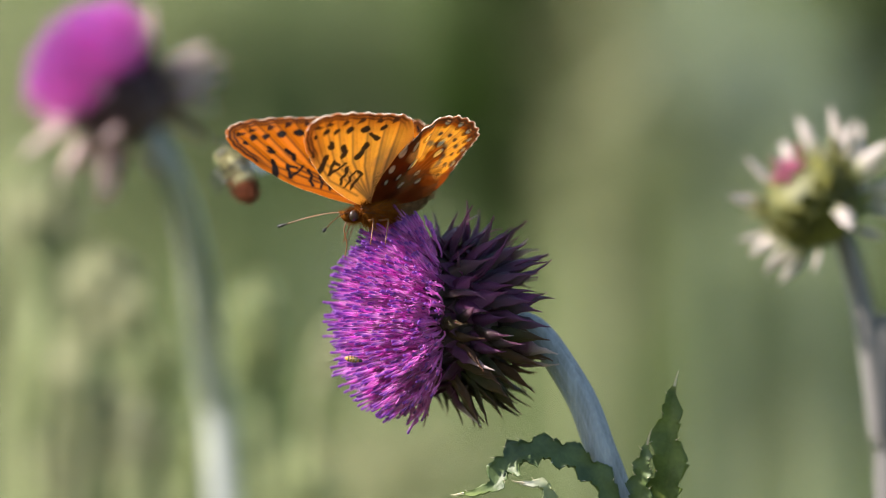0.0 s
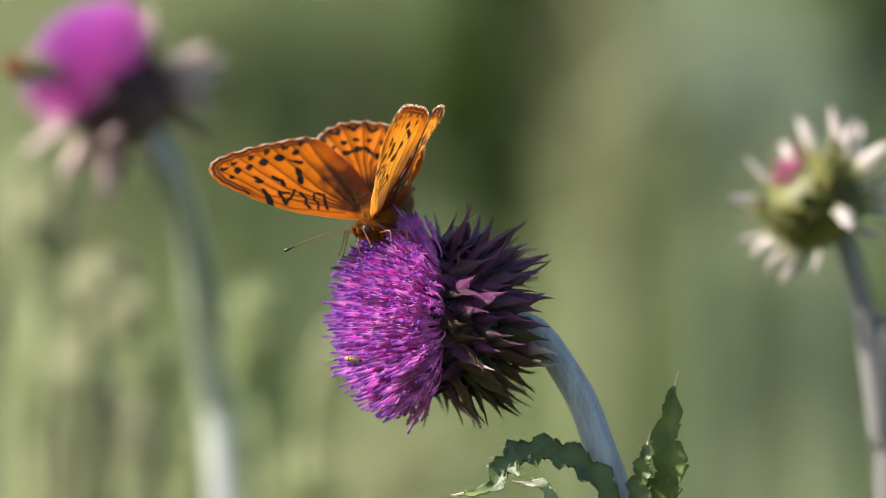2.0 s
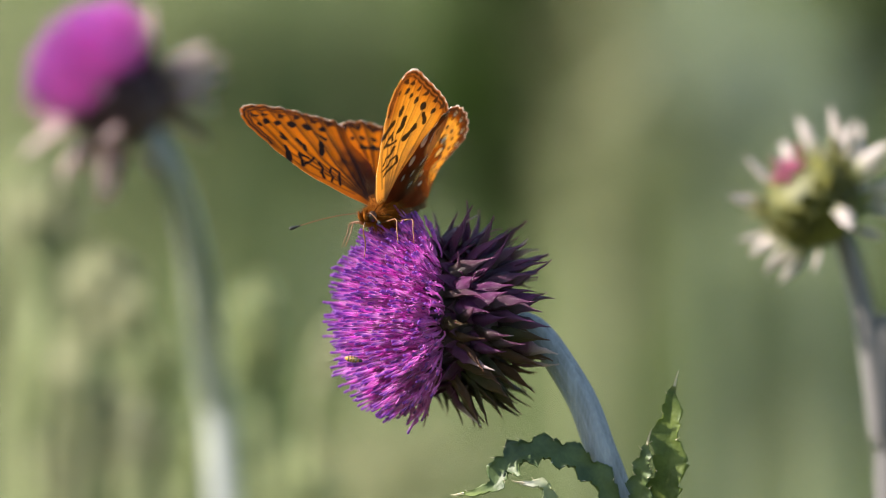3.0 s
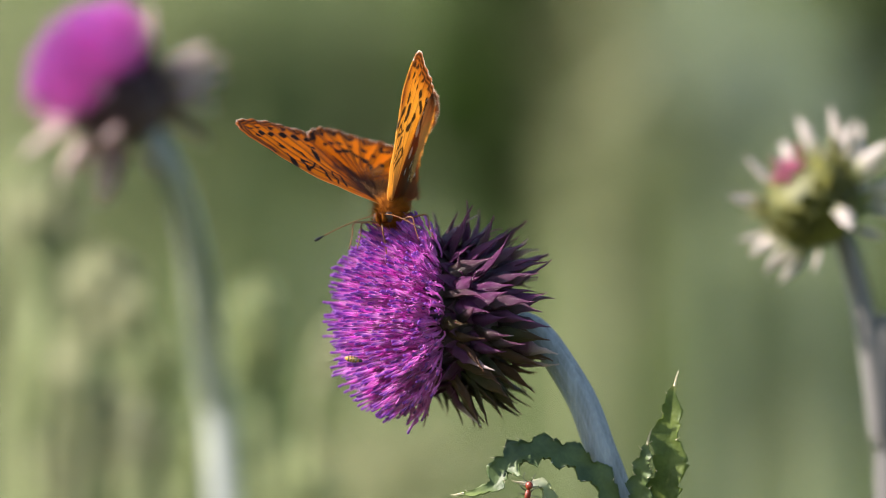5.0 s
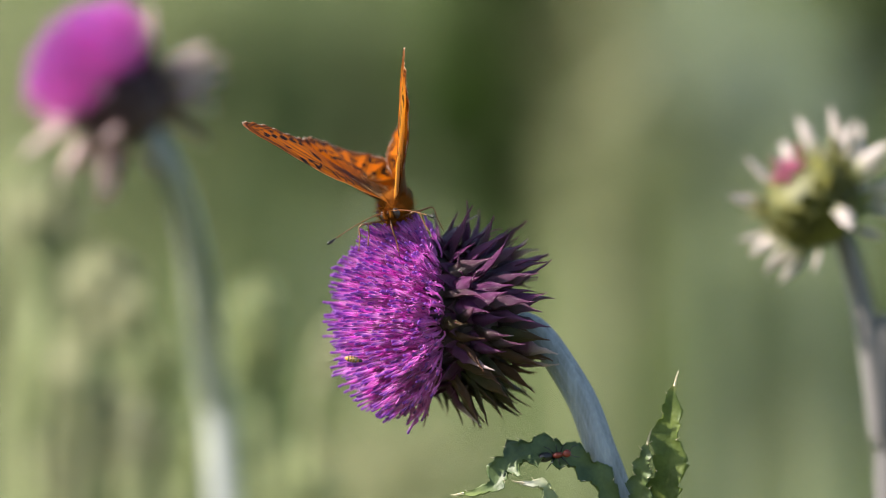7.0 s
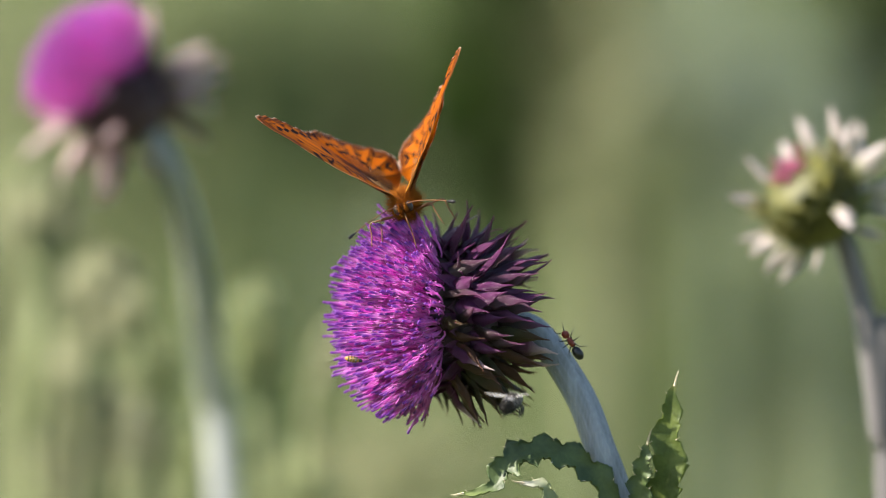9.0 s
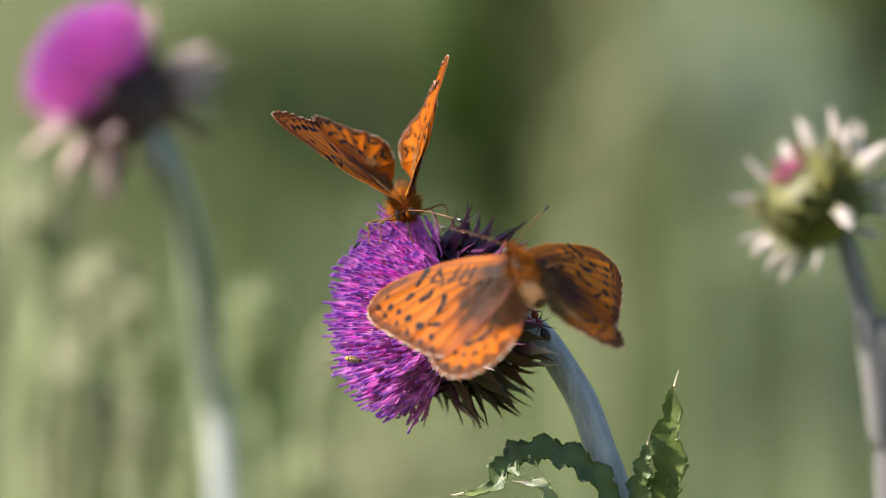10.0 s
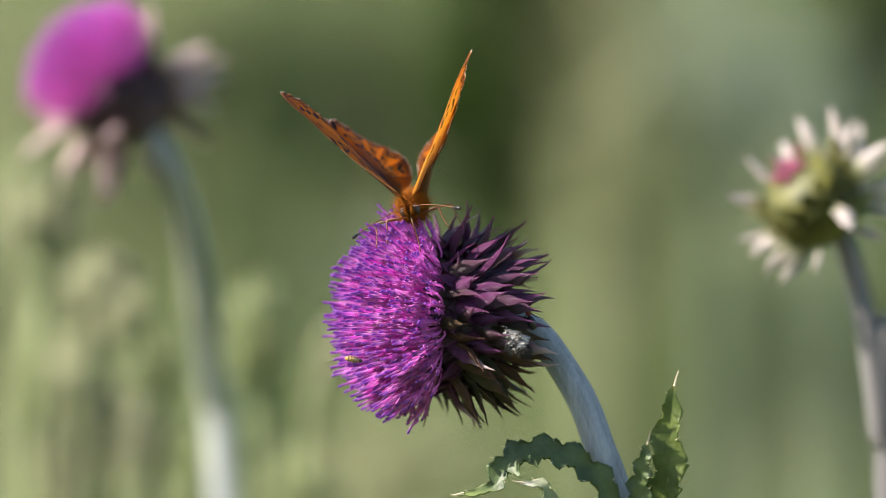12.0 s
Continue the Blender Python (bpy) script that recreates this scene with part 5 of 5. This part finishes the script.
# ---- everything that moves ----
def motions():
    fly(feeding, feeding_wings, [
        (0.0, (-0.0165, 1.7948, 1.0090), (-2.4, 1.7, 205.2), 47.1, 42.2, 17.7, -2.3, 0.6),
        (0.2, (-0.0172, 1.7949, 1.0076), (-3.1, 6.3, 213.0), 60.1, 47.2, 15.9, -3.5, 0.6),
        (0.5, (-0.0173, 1.7950, 1.0083), (-2.5, 0.2, 217.9), 64.5, 41.3, 12.9, -5.2, 0.6),
        (0.7, (-0.0157, 1.7950, 1.0091), (-2.3, 7.8, 218.5), 58.6, 36.6, 11.4, -3.3, -5.4),
        (1.0, (-0.0163, 1.7951, 1.0069), (-0.8, 17.5, 228.1), 78.9, 40.3, 8.1, -0.6, -14.5),
        (1.5, (-0.0168, 1.7950, 1.0065), (1.8, 13.0, 231.7), 66.6, 39.0, 7.7, 1.0, 6.4),
        (2.0, (-0.0161, 1.7951, 1.0062), (1.5, 8.0, 232.6), 56.3, 38.0, 6.5, 5.5, 13.0),
        (2.5, (-0.0160, 1.7950, 1.0065), (2.4, 9.5, 230.1), 53.4, 40.6, 5.5, 1.5, 7.9),
        (2.7, (-0.0151, 1.7951, 1.0089), (3.1, -5.1, 226.6), 42.5, 47.3, 2.5, 0.4, 3.5),
        (2.8, (-0.0143, 1.7951, 1.0081), (4.0, -6.2, 234.9), 43.3, 57.0, 1.5, -0.1, 1.3),
        (3.0, (-0.0146, 1.7951, 1.0082), (2.7, -2.3, 234.2), 58.8, 48.6, 3.2, -5.5, 2.2),
        (3.2, (-0.0145, 1.7951, 1.0079), (3.2, 7.7, 237.9), 58.4, 39.9, 2.4, -6.1, 1.6),
        (4.8, (-0.0125, 1.7951, 1.0085), (5.4, 5.3, 254.2), 68.1, 40.6, -4.0, -11.1, -3.2),
        (5.0, (-0.0129, 1.7950, 1.0089), (6.3, 5.2, 253.1), 68.8, 43.3, -5.1, -11.7, -3.8),
        (5.2, (-0.0127, 1.7950, 1.0087), (6.6, 7.1, 253.1), 65.0, 40.9, -3.5, -8.0, -0.3),
        (5.5, (-0.0127, 1.7950, 1.0088), (8.2, -1.4, 248.7), 51.4, 41.1, -2.5, -2.5, 4.9),
        (5.6, (-0.0127, 1.7950, 1.0090), (7.4, 1.8, 255.8), 62.9, 38.6, -3.6, -4.8, 2.7),
        (6.0, (-0.0133, 1.7950, 1.0082), (4.9, 11.5, 261.4), 86.8, 45.6, -6.9, -14.3, -6.4),
        (6.2, (-0.0125, 1.7950, 1.0088), (5.4, 12.3, 261.1), 89.8, 47.1, -3.7, -11.5, -7.9),
        (6.4, (-0.0121, 1.7950, 1.0091), (6.8, 2.6, 254.8), 77.3, 51.3, -2.4, -8.6, -9.5),
        (6.5, (-0.0129, 1.7950, 1.0084), (9.4, 1.4, 254.8), 69.7, 52.5, -1.1, -7.2, -10.2),
        (7.0, (-0.0117, 1.7950, 1.0095), (14.0, 4.4, 257.5), 72.2, 47.5, 0.3, -0.5, -10.9),
        (7.2, (-0.0127, 1.7950, 1.0092), (13.0, -0.7, 264.5), 71.5, 33.7, 0.6, -1.1, -10.1),
        (8.8, (-0.0105, 1.7945, 1.0117), (19.0, -4.4, 266.1), 50.7, 53.3, 1.9, -6.0, -4.3),
        (9.0, (-0.0093, 1.7945, 1.0107), (18.9, 0.8, 264.7), 52.7, 53.3, -0.5, -3.9, -5.7),
        (9.2, (-0.0088, 1.7946, 1.0103), (19.7, 11.4, 272.0), 66.4, 65.8, -3.2, -8.5, -6.8),
        (9.5, (-0.0096, 1.7946, 1.0099), (19.7, 16.9, 273.5), 71.5, 69.7, -8.0, -15.4, -8.5),
        (10.0, (-0.0095, 1.7947, 1.0103), (14.0, 9.4, 270.3), 61.8, 54.5, 0.1, -10.9, -6.4),
        (10.5, (-0.0089, 1.7946, 1.0109), (14.2, 8.4, 265.0), 58.6, 53.8, -2.6, -11.8, -8.7),
        (10.7, (-0.0093, 1.7947, 1.0102), (14.2, 7.3, 265.1), 63.9, 53.5, -2.8, -10.3, -10.0),
        (10.8, (-0.0099, 1.7947, 1.0090), (13.5, 4.9, 285.9), 101.1, 81.4, -2.4, -9.6, -10.7),
        (10.9, (-0.0093, 1.7947, 1.0106), (14.4, 7.9, 284.0), 86.0, 77.3, -2.1, -8.9, -11.4),
        (11.0, (-0.0074, 1.7947, 1.0107), (12.8, 8.6, 275.1), 63.0, 57.3, -2.5, -8.1, -12.1),
        (11.1, (-0.0086, 1.7947, 1.0121), (12.2, 10.6, 274.9), 61.5, 57.0, -1.0, -9.5, -10.5),
        (11.5, (-0.0099, 1.7947, 1.0115), (13.9, -0.9, 272.3), 47.2, 57.4, 2.0, -14.8, -3.9),
        (11.6, (-0.0093, 1.7947, 1.0106), (14.8, -3.6, 269.0), 45.1, 56.5, 0.7, -13.6, -5.0),
        (12.0, (-0.0075, 1.7947, 1.0101), (15.2, 1.2, 263.5), 53.5, 60.0, -2.5, -8.7, -9.0),
    ], 2.5, -4.0)
    fly(visitor, visitor_wings, [
        (0.0, (0.2206, 1.7500, 0.8008), (-17.6, -60.0, 131.2), 85.5, 52.0, -15.1),
        (9.1, (0.1660, 1.7500, 0.8554), (-17.6, -60.0, 131.2), 85.5, 52.0, -15.1),
        (9.2, (0.1319, 1.7500, 0.8895), (-17.6, -60.0, 131.2), 85.5, 52.0, -15.1),
        (9.3, (0.0841, 1.7500, 0.9346), (-17.6, -60.0, 131.2), 85.5, 52.0, -15.1),
        (9.4, (0.0380, 1.7405, 0.9749), (-17.6, -60.0, 131.2), 85.5, 52.0, -15.1),
        (9.5, (0.0236, 1.7416, 0.9891), (8.4, -57.4, 130.1), -32.6, -30.9, -23.7),
        (9.6, (-0.0008, 1.7410, 1.0007), (34.0, -54.1, 101.4), -3.9, 9.0, -21.5),
        (9.7, (-0.0032, 1.7407, 1.0056), (24.6, -45.9, 83.8), -25.5, -4.4, -7.3),
        (9.8, (0.0009, 1.7401, 0.9884), (23.1, -46.2, 77.3), -29.5, -27.0, -16.8),
        (9.9, (0.0073, 1.7415, 0.9838), (6.0, -68.2, 94.3), 48.0, 47.6, -11.2),
        (10.0, (0.0187, 1.7413, 0.9946), (-15.4, -48.4, 116.5), -37.5, -39.6, -4.8),
        (10.1, (0.0211, 1.7419, 1.0045), (-30.5, -79.3, 149.3), 88.4, -4.7, -6.2),
        (10.2, (0.0314, 1.7415, 1.0200), (-41.9, -67.7, 166.6), 76.5, 2.6, -10.8),
        (10.3, (0.0290, 1.7413, 1.0124), (-36.6, -47.7, 158.7), 76.6, 67.1, -4.5),
        (10.4, (0.0229, 1.7418, 0.9976), (-72.8, -47.2, 169.5), 35.0, -10.2, -9.9),
        (10.5, (0.0140, 1.7411, 0.9961), (-74.8, -59.1, 186.8), 89.1, 7.0, -9.9),
        (10.6, (-0.0207, 1.7418, 1.0052), (-96.5, -61.0, 185.0), 89.1, 39.9, -4.6),
        (10.7, (-0.0352, 1.7415, 1.0128), (-126.9, -66.4, 169.3), -30.5, -28.6, -7.4),
        (10.8, (-0.0795, 1.7416, 1.0181), (-157.4, -56.7, 184.9), -17.4, -18.9, -13.2),
        (10.9, (-0.1052, 1.7420, 1.0140), (-126.9, -47.6, 155.4), -3.9, -22.6, -14.1),
        (11.0, (-0.1644, 1.7500, 1.0152), (-126.9, -47.6, 155.4), -3.9, -22.6, -14.1),
        (11.2, (-0.2436, 1.7500, 1.0329), (-126.9, -47.6, 155.4), -3.9, -22.6, -14.1),
        (12.0, (-0.4484, 1.7500, 1.0875), (-126.9, -47.6, 155.4), -3.9, -22.6, -14.1),
    ], -1.6, 0.0)
    walk(bumblebee, [
        (0.0, pose(-0.0525, 1.8500, 1.0196, 0, -55, 160)),
        (0.1, pose(-0.0604, 1.8600, 1.0231, 0, -55, 165)),
        (0.2, pose(-0.0805, 1.8700, 1.0311, 0, -50, 170)),
        (0.3, pose(-0.0915, 1.8800, 1.0346, 0, -45, 175)),
        (0.4, pose(-0.1118, 1.8800, 1.0412, 0, -35, 185)),
        (0.5, pose(-0.1238, 1.8800, 1.0500, 0, -10, 190)),
        (0.6, pose(-0.1355, 1.8800, 1.0559, 0, 0, 250)),
        (1.0, pose(-0.1384, 1.9000, 1.0565, 0, 0, 300)),
        (1.1, pose(-0.1281, 1.9000, 1.0550, 0, 0, 340)),
        (1.2, pose(-0.1223, 2.0200, 1.0577, 0, 0, 0)),
        (1.3, pose(-0.1181, 2.0200, 1.0545, 0, 10, 10)),
        (1.4, pose(-0.1117, 2.0200, 1.0514, 0, 10, 20)),
        (1.5, pose(-0.1094, 2.0200, 1.0498, 0, 10, 20)),
        (1.7, pose(-0.1113, 2.0200, 1.0506, 0, 10, 10)),
        (2.0, pose(-0.1141, 2.0200, 1.0506, 0, 10, 0)),
        (2.2, pose(-0.1165, 2.0200, 1.0514, 0, 0, -40)),
        (2.3, pose(-0.1283, 2.0200, 1.0601, 0, 0, -100)),
        (2.5, pose(-0.1551, 2.0200, 1.0789, 0, 0, -170)),
        (12.0, pose(-0.1632, 1.9300, 1.0815, 0, 0, -170)),
    ])
    walk(grey_bee, [
        (0.0, pose(0.0994, 1.7800, 0.9085, 0, -20, 150)),
        (8.8, pose(0.0300, 1.7800, 0.9279, 0, -20, 150)),
        (9.0, pose(0.0168, 1.7750, 0.9625, 0, -20, 60)),
        (9.1, pose(0.0260, 1.7750, 0.9766, 0, -20, 50)),
        (9.2, pose(0.0396, 1.7750, 0.9993, 0, -25, 60)),
        (9.3, pose(0.0511, 1.7800, 1.0161, 0, -25, 80)),
        (9.4, pose(0.0367, 1.7800, 1.0549, 0, -30, 110)),
        (9.5, pose(0.0244, 1.7800, 1.0821, 0, -30, 120)),
        (10.2, pose(0.1550, 1.7800, 1.0821, 0, 0, 150)),
        (11.3, pose(0.1411, 1.7800, 0.9835, 0, 0, 160)),
        (11.5, pose(0.0872, 1.7800, 0.9768, 0, -10, 170)),
        (11.6, pose(0.0647, 1.7800, 0.9804, 0, -10, 170)),
        (11.7, pose(0.0730, 1.7800, 0.9879, 0, -10, 190)),
        (11.8, pose(0.0454, 1.7750, 0.9816, 0, -10, 190)),
        (11.9, pose(0.0282, 1.7750, 0.9791, 0, -15, 180)),
        (12.0, pose(0.0183, 1.7800, 0.9771, 0, -45, 175)),
    ])
    walk(fast_fly, [
        (0.0, pose(0.1651, 1.7400, 1.0056, 0, 0, 180)),
        (6.4, pose(0.1515, 1.7400, 1.0137, 0, 0, 180)),
        (6.5, pose(0.0700, 1.7400, 1.0164, 0, 0, 180)),
        (6.6, pose(0.0083, 1.7400, 1.0204, 0, -8, 180)),
        (6.7, pose(-0.0348, 1.7400, 1.0280, 0, -10, 180)),
        (6.8, pose(-0.0983, 1.7400, 1.0395, 0, -10, 180)),
        (6.9, pose(-0.1472, 1.7400, 1.0517, 0, -10, 180)),
        (8.0, pose(-0.1472, 1.7400, 1.1142, 0, -10, 180)),
        (8.6, pose(0.1515, 1.7400, 1.1142, 0, 0, 180)),
        (9.0, pose(0.1515, 1.7400, 1.0151, 0, 0, 180)),
        (9.1, pose(0.0848, 1.7500, 1.0149, 0, 0, 180)),
        (9.2, pose(0.0071, 1.7500, 1.0123, 0, -5, 175)),
        (9.3, pose(-0.0337, 1.7500, 1.0253, 0, -10, 170)),
        (9.4, pose(-0.0934, 1.7500, 1.0397, 0, -10, 170)),
        (9.5, pose(-0.1480, 1.7500, 1.0520, 0, -10, 170)),
        (12.0, pose(-0.1753, 1.7500, 1.0602, 0, -10, 170)),
    ])
    walk(climbing_ant, [
        (0.0, pose(0.0315, 1.7840, 0.9236, 90, -60, 0)),
        (4.8, pose(0.0211, 1.7810, 0.9355, 60, -80, 0)),
        (5.0, pose(0.0208, 1.7810, 0.9393, 60, -80, 0)),
        (5.3, pose(0.0199, 1.7810, 0.9439, 60, -75, 0)),
        (5.5, pose(0.0190, 1.7810, 0.9465, 60, -70, 10)),
        (5.8, pose(0.0211, 1.7830, 0.9466, 65, -45, 10)),
        (6.0, pose(0.0236, 1.7850, 0.9467, 70, -10, 10)),
        (6.2, pose(0.0253, 1.7870, 0.9479, 80, -5, 5)),
        (6.5, pose(0.0254, 1.7890, 0.9477, 80, -5, 0)),
        (7.0, pose(0.0281, 1.7900, 0.9490, 80, -10, 0)),
        (7.2, pose(0.0295, 1.7900, 0.9496, 80, -12, 0)),
        (7.6, pose(0.0358, 1.7920, 0.9512, 80, -40, 0)),
        (8.2, pose(0.0372, 1.7930, 0.9624, 80, -115, 0)),
        (8.8, pose(0.0328, 1.7950, 0.9761, 60, -125, 0)),
        (9.0, pose(0.0319, 1.7960, 0.9767, 60, -125, 0)),
        (9.3, pose(0.0308, 1.7960, 0.9765, 60, -130, 0)),
        (9.6, pose(0.0286, 1.7960, 0.9777, 60, -140, 0)),
        (9.9, pose(0.0253, 1.7940, 0.9805, 70, -125, 0)),
        (10.2, pose(0.0227, 1.7930, 0.9831, 70, -110, 0)),
        (10.6, pose(0.0232, 1.7920, 0.9859, 70, -80, 0)),
        (10.8, pose(0.0238, 1.7920, 0.9864, 70, -75, 0)),
        (11.0, pose(0.0233, 1.7920, 0.9859, 70, -80, 0)),
        (11.5, pose(0.0225, 1.7920, 0.9850, 70, -90, 0)),
        (12.0, pose(0.0210, 1.7920, 0.9845, 70, -110, 0)),
    ])


motions()
